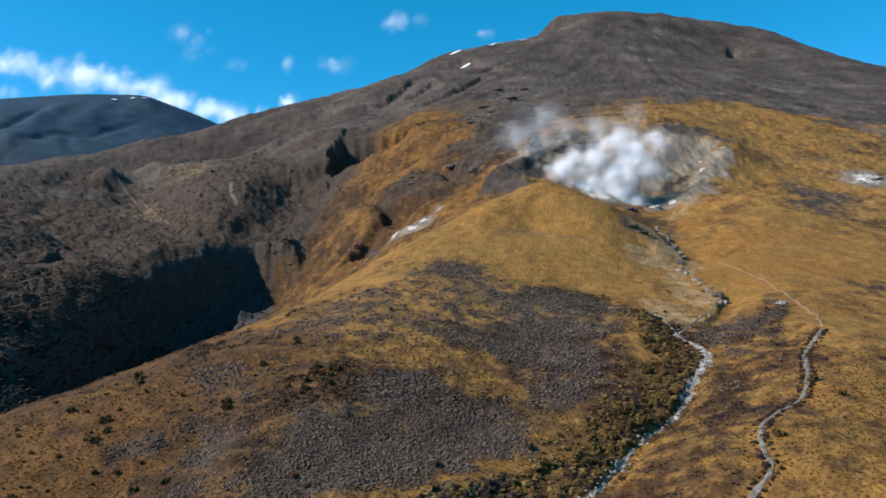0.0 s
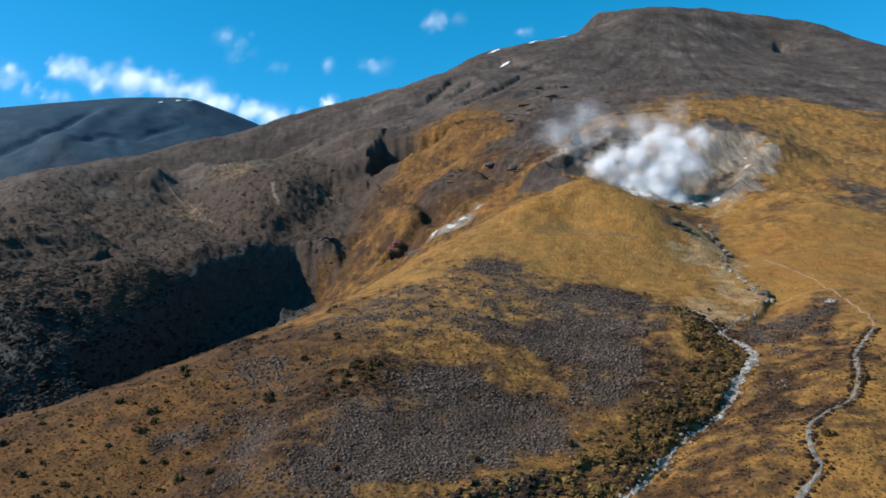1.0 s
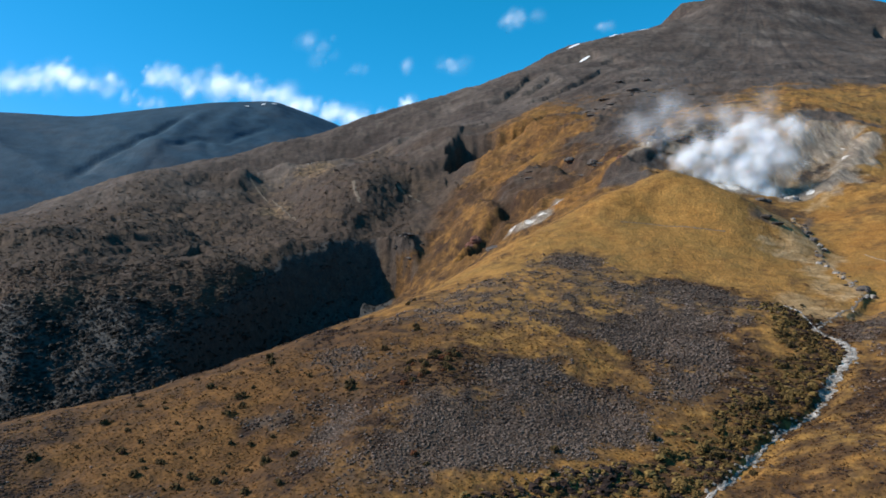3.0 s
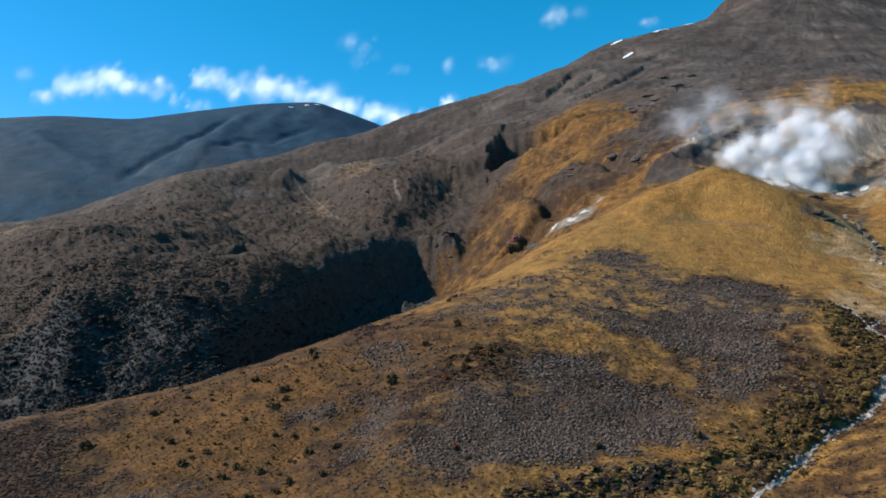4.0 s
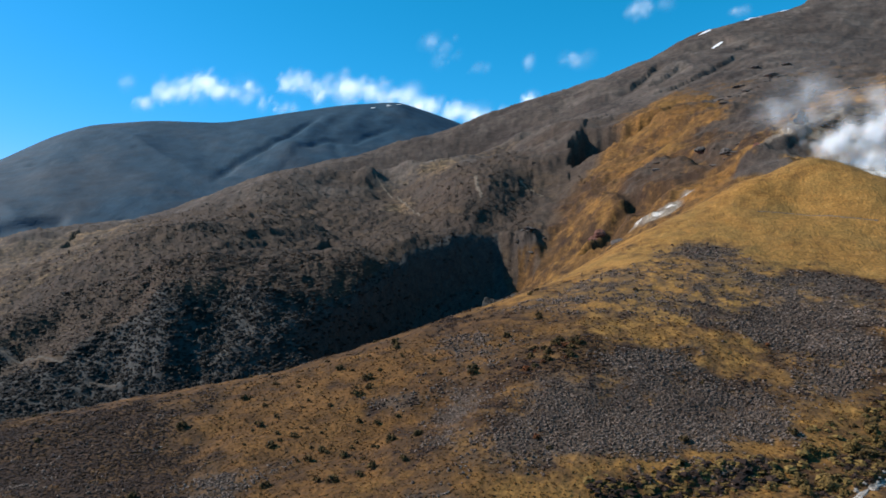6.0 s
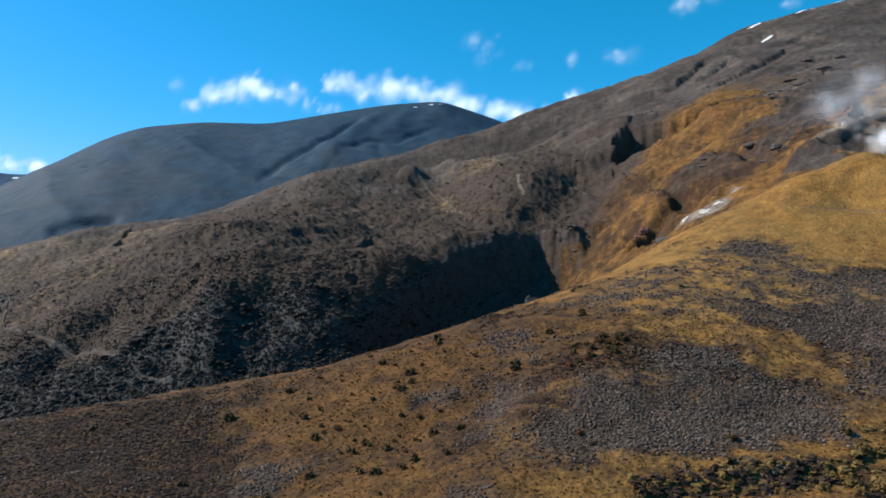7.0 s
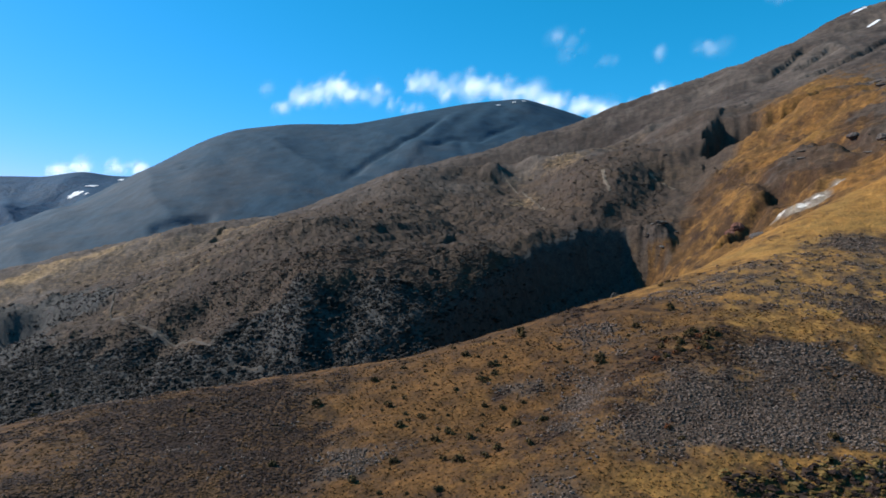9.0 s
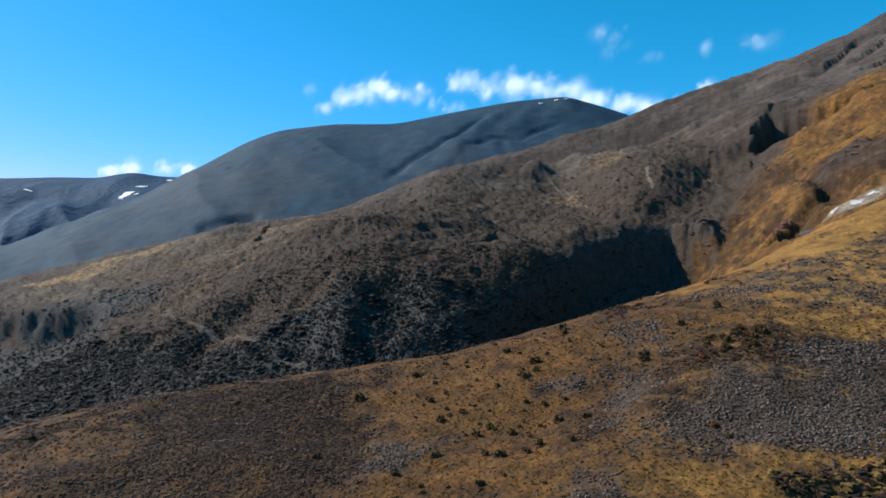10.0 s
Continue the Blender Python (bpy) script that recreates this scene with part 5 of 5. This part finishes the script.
ribbon("footpath", "pale gravel footpath winding up the tussock slope", "footpath", TRACKS["path"], 0.75, GRAVEL, 3, 0.16, 0.75)
ribbon("footpath_upper", "faint worn footpath through golden tussock", "footpath", TRACKS["path_upper"], 0.6, DUST, 4)
ribbon("stream_bed", "stony stream bed of pale mineral gravel", "stream", TRACKS["stream"], 0.62, PALE_STONE, 5, 0.16, 1.3)
ribbon("stream_branch", "narrow dry gully joining the stream", "gully", TRACKS["branch"], 0.6, WORN, 14, 0.12, 0.9)
ribbon("stream_pool", "wide pale stony reach of the stream", "stream", TRACKS["stream"][6:11], 1.9, PALE_STONE, 15, 0.16, 1.1)
ribbon("stream_bed_upper", "narrow stony gully below the springs", "stream", TRACKS["stream_upper"], 1.7, DUST, 6, 0.16, 0.9)
ribbon("hill_track", "zigzag walking track on the dark hillside", "footpath", TRACKS["hill_track"], 0.8, TRODDEN, 7, 0.6)
ribbon("hill_track_low", "walking track on the dark hillside", "footpath", TRACKS["hill_track_low"], 0.5, TRODDEN, 8, 0.6)
ribbon("trail", "faint pale trail over the brown hill", "footpath", TRACKS["trail"], 1.3, WORN, 9, 0.35, 1.0)
ribbon("scree_strip", "strip of pale scree down the brown rib", "scree", TRACKS["scree_strip"], 2.2, WORN, 12, 0.35, 1.0)
ribbon("crest_track", "faint track along the crest of the dark hill", "footpath", TRACKS["crest_track"], 0.8, WORN, 13, 0.4)
ribbon("terrace_line", "thin dark stock track across the golden dome", "track", TRACKS["terrace"], 0.55, WORN, 11, 0.12, 0.9)
ribbon("trail_gully", "pale stony trail by the gully", "footpath", TRACKS["trail_gully"], 2.0, WORN, 10, 0.35, 1.0)


# ---- stones ----
def stone_mesh(name, seed, material, squash=0.7, rough=0.28):
    bm = bmesh.new()
    bmesh.ops.create_icosphere(bm, subdivisions=2, radius=0.5)
    off = Vector((seed * 3.1, seed * 1.7, seed * 0.9))
    for v in bm.verts:
        k = 1 + rough * noise.noise(v.co * 2.2 + off) + rough * 0.6 * noise.noise(v.co * 5 + off)
        v.co = Vector((v.co.x * k, v.co.y * k, v.co.z * k * squash))
    me = bpy.data.meshes.new(name)
    bm.to_mesh(me)
    bm.free()
    me.materials.append(material)
    return me


boulders = [stone_mesh("boulder", k, PALE_STONE) for k in range(4)]
for k in range(170):
    j = rng.uniform(0, len(TRACKS["stream"]) - 1.001)
    i = int(j)
    p = BED[i] + (BED[i + 1] - BED[i]) * (j - i) + rng.normal(0, 0.75, 2)
    s = rng.uniform(0.25, 1.05)
    ob = tagged(new("boulder", boulders[k % 4]), "pale mineral-crusted boulder in the stream bed", "boulder", group="boulders in the stream")
    ob.matrix_basis = Matrix.Translation((p[0], p[1], float(lie(*p)[0]) + 0.12 * s)) @ Matrix.Rotation(rng.uniform(0, 6), 4, "Z") @ Matrix.Scale(s, 4)


def outcrop(x, y, size, tall, material, label, seed):
    """A craggy rock that stands out of the slope."""
    bm = bmesh.new()
    bmesh.ops.create_icosphere(bm, subdivisions=4, radius=0.5)
    off = Vector((seed * 5.3, seed * 2.1, seed))
    for v in bm.verts:
        k = 1 + 0.35 * noise.noise(v.co * 2 + off) + 0.22 * abs(noise.noise(v.co * 5 + off)) + 0.1 * noise.noise(v.co * 11 + off)
        v.co = Vector((v.co.x * k * size, v.co.y * k * size, v.co.z * k * tall))
    me = bpy.data.meshes.new("rock_outcrop")
    bm.to_mesh(me)
    bm.free()
    me.materials.append(material)
    ob = tagged(new("rock_outcrop", me), label, "rock", group="rock outcrops")
    ob.matrix_basis = Matrix.Translation((x, y, float(lie(x, y)[0]) - tall * 0.08))


outcrop(-56.2, 468.6, 8, 7, RED_STONE, "rust-red rock buttress under the bank", 1)
outcrop(75.9, 949.5, 13, 4, GREY_STONE, "grey broken rock on the upper slope", 2)
outcrop(85.2, 846.1, 14, 4, GREY_STONE, "grey broken rock on the upper slope", 3)
outcrop(111.4, 954.0, 12, 4, GREY_STONE, "grey broken rock on the upper slope", 4)
outcrop(49.4, 794.7, 12, 3, GREY_STONE, "grey broken rock on the upper slope", 5)
outcrop(-278.9, 758.6, 3, 1.6, PALE_STONE, "small pale stone on the brown ridge", 6)
outcrop(-275.0, 761.5, 2.5, 1.4, PALE_STONE, "small pale stone on the brown ridge", 7)
outcrop(-271.8, 771.3, 3, 1.5, PALE_STONE, "small pale stone on the brown ridge", 8)
outcrop(-59.5, 467.3, 8, 6, RED_STONE, "rust-red rock on the gully side", 9)
outcrop(-39.6, 426.4, 10, 5, GREY_STONE, "grey broken rock in the gully", 10)
outcrop(100.8, 506.9, 18, 7, DARK_STONE, "dark rock on the crater lip", 11)
outcrop(84.0, 500.0, 14, 5, DARK_STONE, "dark rock on the crater lip", 12)
outcrop(111.6, 515.5, 9, 5, GREY_STONE, "dark rock on the crater lip", 13)
outcrop(124.8, 430.6, 6, 4, PALE_STONE, "cream mineral crust beside the vents", 14)
outcrop(127.5, 422.6, 7, 5, PALE_STONE, "cream mineral crust beside the vents", 15)
outcrop(86.2, 322.2, 6, 1.8, DARK_STONE, "dark slumped earth beside the vents", 16)
outcrop(89.9, 318.7, 5, 1.8, DARK_STONE, "dark slumped earth beside the vents", 17)
outcrop(105.6, 401.4, 5, 3, GREY_STONE, "dark rock beside the vents", 18)
outcrop(109.1, 402.5, 4, 3, GREY_STONE, "dark rock beside the vents", 19)
outcrop(96.7, 249.2, 4, 3, GREY_STONE, "dark rock at the gully head", 20)
outcrop(106.3, 222.6, 3, 2, PALE_STONE, "pale boulder in tussock", 21)
outcrop(7.6, 522.2, 8, 4, GREY_STONE, "dark ledge on the golden rib", 22)
outcrop(21.7, 483.5, 7, 4, GREY_STONE, "dark ledge on the golden rib", 23)
outcrop(38.1, 461.1, 5, 4, RED_STONE, "rust-brown rock by the crater edge", 24)
outcrop(109.6, 341.7, 3.5, 2.5, GREY_STONE, "dark stone in the upper gully", 25)
outcrop(103.4, 316.8, 3.5, 2.5, GREY_STONE, "dark stone in the upper gully", 26)
outcrop(99.6, 298.0, 3, 2, GREY_STONE, "dark stone in the upper gully", 27)
outcrop(260.5, 441.6, 8, 3, PALE_STONE, "pale crusted rock on the slope", 28)
outcrop(272.5, 446.9, 9, 3, PALE_STONE, "pale crusted rock on the slope", 29)

rocks = [stone_mesh("ledge_rock", 20 + k, DARK_STONE if k % 2 else GREY_STONE, 0.45, 0.5) for k in range(5)]
x, y = rng.uniform(-75, 130, 2600), rng.uniform(455, 830, 2600)
rough = (np.clip(0.6 - cover_of(x, y)[0], 0, 0.6) + 0.5 * layers(x * 0.4, y, 26, 3, 99) > 0.62) & (x - 0.12 * (y - 430) > -85) & (amount(x, y, BARE) < 0.4)
for k, (a, b) in enumerate(list(zip(x[rough], y[rough]))[:120]):
    s = rng.lognormal(0.85, 0.4)
    ob = tagged(new("ledge_rock", rocks[k % 5]), "dark rock ledge jutting from the brown slope", "rock", group="rock ledges on the slope")
    ob.matrix_basis = Matrix.Translation((a, b, float(lie(a, b)[0]) + 0.05 * s)) @ Matrix.Rotation(rng.uniform(-0.5, 0.5), 4, "Z") @ Matrix.Diagonal((1.9 * s, s, 0.9 * s, 1))
x, y = rng.uniform(-127, -94, 90), rng.uniform(484, 520, 90)
for k, (a, b) in enumerate([p for p in zip(x, y) if within(np.array([p[0]]), np.array([p[1]]), KNOLL, 3)[0] > 0.5][:22]):
    s = rng.lognormal(0.65, 0.4)
    ob = tagged(new("ledge_rock", rocks[k % 5]), "dark broken rock on the knoll above the hollow", "rock", group="rocks on the knoll")
    ob.matrix_basis = Matrix.Translation((a, b, float(lie(a, b)[0]) + 0.1 * s)) @ Matrix.Rotation(rng.uniform(-1.5, 1.5), 4, "Z") @ Matrix.Diagonal((1.4 * s, s, 1.1 * s, 1))

gully = np.array(TRACKS["stream_upper"])
for k in range(70):
    j = rng.uniform(0, len(gully) - 1.001)
    i = int(j)
    p = gully[i] + (gully[i + 1] - gully[i]) * (j - i) + rng.normal(0, 1.5, 2)
    s = rng.lognormal(0.25, 0.45)
    ob = tagged(new("rubble_stone", rocks[k % 5] if k % 3 else boulders[k % 4]), "rough grey rubble stone in the dry wash", "stone", group="rubble in the wash")
    ob.matrix_basis = Matrix.Translation((p[0], p[1], float(lie(*p)[0]) + 0.1 * s)) @ Matrix.Rotation(rng.uniform(0, 6), 4, "Z") @ Matrix.Scale(s, 4)

# ---- snow ----
def snow(x, y, long, wide, turn, seed):
    """A thin drift of old snow lying on the slope."""
    r = np.linspace(0, 1, 6)
    a = np.linspace(0, 2 * np.pi, 28, endpoint=False)
    edge = 1 + 0.35 * grain(np.cos(a) * 2 + seed * 7, np.sin(a) * 2, 1, seed)
    lx, ly = r[:, None] * edge * np.cos(a) * long / 2, r[:, None] * edge * np.sin(a) * wide / 2
    px, py = x + lx * math.cos(turn) - ly * math.sin(turn), y + lx * math.sin(turn) + ly * math.cos(turn)
    pz = lie(px.ravel(), py.ravel()) + 0.4 + 0.5 * (1 - np.repeat(r, len(a)) ** 2)
    q = np.arange(6 * 28).reshape(6, 28)
    f = np.stack([q[:-1], np.roll(q, -1, 1)[:-1], np.roll(q, -1, 1)[1:], q[1:]], -1).reshape(-1, 4)
    me = smooth(mesh_from("snow_patch", np.c_[px.ravel(), py.ravel(), pz], f))
    me.materials.append(SNOW)
    tagged(new("snow_patch", me), "small drift of old snow on dark scree", "snow", kind="structure")


snow(42, 1178, 22, 6, 0.6, 6)
snow(27, 1241, 26, 6, 0.6, 2)
snow(105, 1300, 40, 8, 0.6, 6)
snow(155, 1328, 24, 8, 0.4, 2)


# ---- steam and clouds ----
def vapour(name, label, category, puffs, n, size, seed, material, wisp, dense, torn=-0.18, squat=1.0):
    """Soft drifts of droplets about the middles of billowing puffs: x, y, z, half width, half depth, half height, share.
    Each drift is a small dished disc, thick in its middle and nothing at its rim."""
    r = np.random.default_rng(seed)
    p = np.array(puffs, float)
    which = r.choice(len(p), n * 3, p=p[:, 6] / p[:, 6].sum())
    at = p[which, :3] + r.normal(0, 0.42, (n * 3, 3)) * p[which, 3:6] * (1, 1, squat)
    rag = layers(at[:, 0] + at[:, 1] * 0.25, at[:, 2] * 1.15, wisp, 3, seed, 0.6)
    at = at[rag + r.uniform(-0.4, 0.4, len(rag)) > torn][:n]
    n = len(at)
    face = r.normal(0, 0.16, (n, 3)) + (-0.40, -0.15, 0.35) - 0.75 * at / np.linalg.norm(at, axis=1)[:, None]
    face /= np.linalg.norm(face, axis=1)[:, None]
    one = np.cross(face, r.normal(0, 1, (n, 3)))
    one /= np.linalg.norm(one, axis=1)[:, None]
    two = np.cross(face, one)
    s = size * r.lognormal(-0.1, 0.4, (n, 1))
    rings = [at + face * s * 0.14] + [at + face * s * up + (one * math.cos(w) + two * math.sin(w)) * s * out
                                      for out, up in ((0.33, 0.12), (0.66, 0.07), (1.0, 0.0)) for w in np.arange(10) * math.pi / 5]
    v = np.stack(rings, 1)
    tri = [(0, 1 + k, 1 + (k + 1) % 10) for k in range(10)]
    tri += [q for o in (1, 11) for k in range(10) for q in ((o + k, o + 10 + k, o + 10 + (k + 1) % 10), (o + k, o + 10 + (k + 1) % 10, o + (k + 1) % 10))]
    f = (np.array(tri)[None] + (np.arange(n) * 31)[:, None, None]).reshape(-1, 3)
    me = smooth(mesh_from(name, v.reshape(-1, 3), f))
    thick = np.tile(np.r_[1.0, np.full(10, 0.74), np.full(10, 0.24), np.zeros(10)], n) * np.repeat(r.uniform(0.5, 1.0, n), 31) * dense
    paint(me, "thick", np.stack([thick, thick, thick, thick * 0 + 1], -1))
    me.materials.append(material)
    return tagged(new(name, me), label, category, kind="stuff")


FAIR, THIN = "white fair-weather cloud in the blue sky", "thin wisp of white cloud in the blue sky"
vapour("cloud", FAIR, "cloud", [(-2943, 3271, 903, 84, 38, 46, 0.5), (-2858, 3345, 950, 106, 48, 84, 1.5), (-2770, 3419, 991, 122, 55, 91, 2), (-2689, 3483, 1021, 106, 48, 84, 1.6), (-2618, 3536, 979, 106, 48, 68, 1), (-2519, 3607, 970, 133, 60, 61, 0.8), (-2493, 3625, 1015, 46, 21, 61, 0.3), (-2417, 3677, 928, 106, 48, 46, 0.3), (-2324, 3736, 893, 133, 60, 30, 0.2)], 260, 46, 56, CLOUD, 170, 0.20, -0.5, 0.75)
vapour("cloud", FAIR, "cloud", [(-2294, 3754, 1062, 95, 43, 76, 0.9), (-2211, 3804, 1067, 76, 34, 84, 0.7), (-2126, 3852, 1003, 106, 48, 76, 1), (-1994, 3922, 1036, 144, 65, 106, 2.2), (-1858, 3988, 1020, 133, 60, 84, 1.6), (-1718, 4051, 974, 133, 60, 68, 1.4), (-1559, 4115, 920, 152, 68, 68, 1.5), (-1395, 4173, 878, 152, 68, 68, 1.4), (-1228, 4225, 849, 152, 68, 53, 1), (-1127, 4253, 830, 76, 34, 30, 0.4)], 420, 46, 0, CLOUD, 170, 0.20, -0.5, 0.75)
vapour("cloud", FAIR, "cloud", [(-941, 4298, 928, 61, 27, 38, 1)], 26, 40, 59, CLOUD, 150, 0.3)
vapour("cloud", THIN, "cloud", [(-669, 4349, 1171, 76, 34, 53, 1)], 20, 44, 12, CLOUD, 150, 0.07)
vapour("cloud", THIN, "cloud", [(-1503, 4135, 1315, 46, 21, 30, 1), (-1422, 4164, 1246, 114, 51, 84, 1), (-1224, 4226, 1140, 95, 43, 30, 0.5)], 40, 44, 14, CLOUD, 150, 0.06)
vapour("cloud", THIN, "cloud", [(-254, 4392, 1438, 133, 60, 53, 1)], 34, 46, 67, CLOUD, 150, 0.08)
vapour("cloud", THIN, "cloud", [(-927, 4301, 1156, 30, 14, 23, 1)], 8, 32, 72, CLOUD, 150, 0.14)
vapour("cloud", THIN, "cloud", [(281, 4391, 1363, 57, 26, 30, 1)], 10, 40, 77, CLOUD, 150, 0.10)
vapour("cloud", THIN, "cloud", [(-3016, 3204, 1002, 68, 31, 23, 1)], 10, 40, 78, CLOUD, 150, 0.07)
vapour("cloud", "bright white cloud behind the distant ridge", "cloud", [(-3732, 2330, 478, 91, 41, 38, 1), (-3671, 2426, 504, 106, 48, 46, 1.3), (-3554, 2594, 520, 106, 48, 46, 1.3), (-3491, 2678, 510, 76, 34, 30, 0.8)], 130, 38, 5, CLOUD, 150, 0.34)
vapour("steam_plume", "dense white steam rising from hot springs in the crater", "steam", [(116, 430, 81, 6, 8, 5, 0.8), (108, 432, 89, 11, 9, 6, 1.2), (96, 434, 96, 12, 9, 7, 1.4), (110, 431, 101, 12, 9, 8, 1.8), (97, 434, 110, 11, 9, 8, 1.2), (116, 430, 114, 11, 9, 9, 1.3), (110, 431, 125, 10, 9, 7, 0.7), (124, 427, 119, 8, 8, 8, 0.8), (126, 427, 107, 7, 8, 8, 0.5), (76, 438, 105, 10, 8, 6, 1.0), (64, 440, 106, 7, 8, 5, 0.8), (83, 437, 114, 8, 8, 6, 0.4), (86, 437, 94, 8, 8, 3, 0.5), (102, 433, 122, 8, 8, 6, 0.4)], 600, 5.6, 3, STEAM, 15, 0.30)
vapour("steam_plume", "thin drifting steam above the hot springs", "steam", [(67, 465, 142, 14, 9, 9, 0.7), (52, 467, 131, 13, 9, 8, 0.8), (63, 466, 125, 13, 9, 8, 1.0), (48, 467, 122, 10, 9, 6, 0.5), (81, 463, 134, 9, 9, 6, 0.6), (113, 456, 145, 10, 9, 9, 0.7), (102, 459, 136, 10, 9, 6, 0.6), (123, 454, 141, 6, 9, 6, 0.3), (139, 449, 120, 6, 9, 8, 0.4), (133, 451, 91, 6, 9, 10, 0.4), (126, 453, 75, 4, 5, 5, 0.4)], 330, 8.0, 8, STEAM, 40, 0.055)
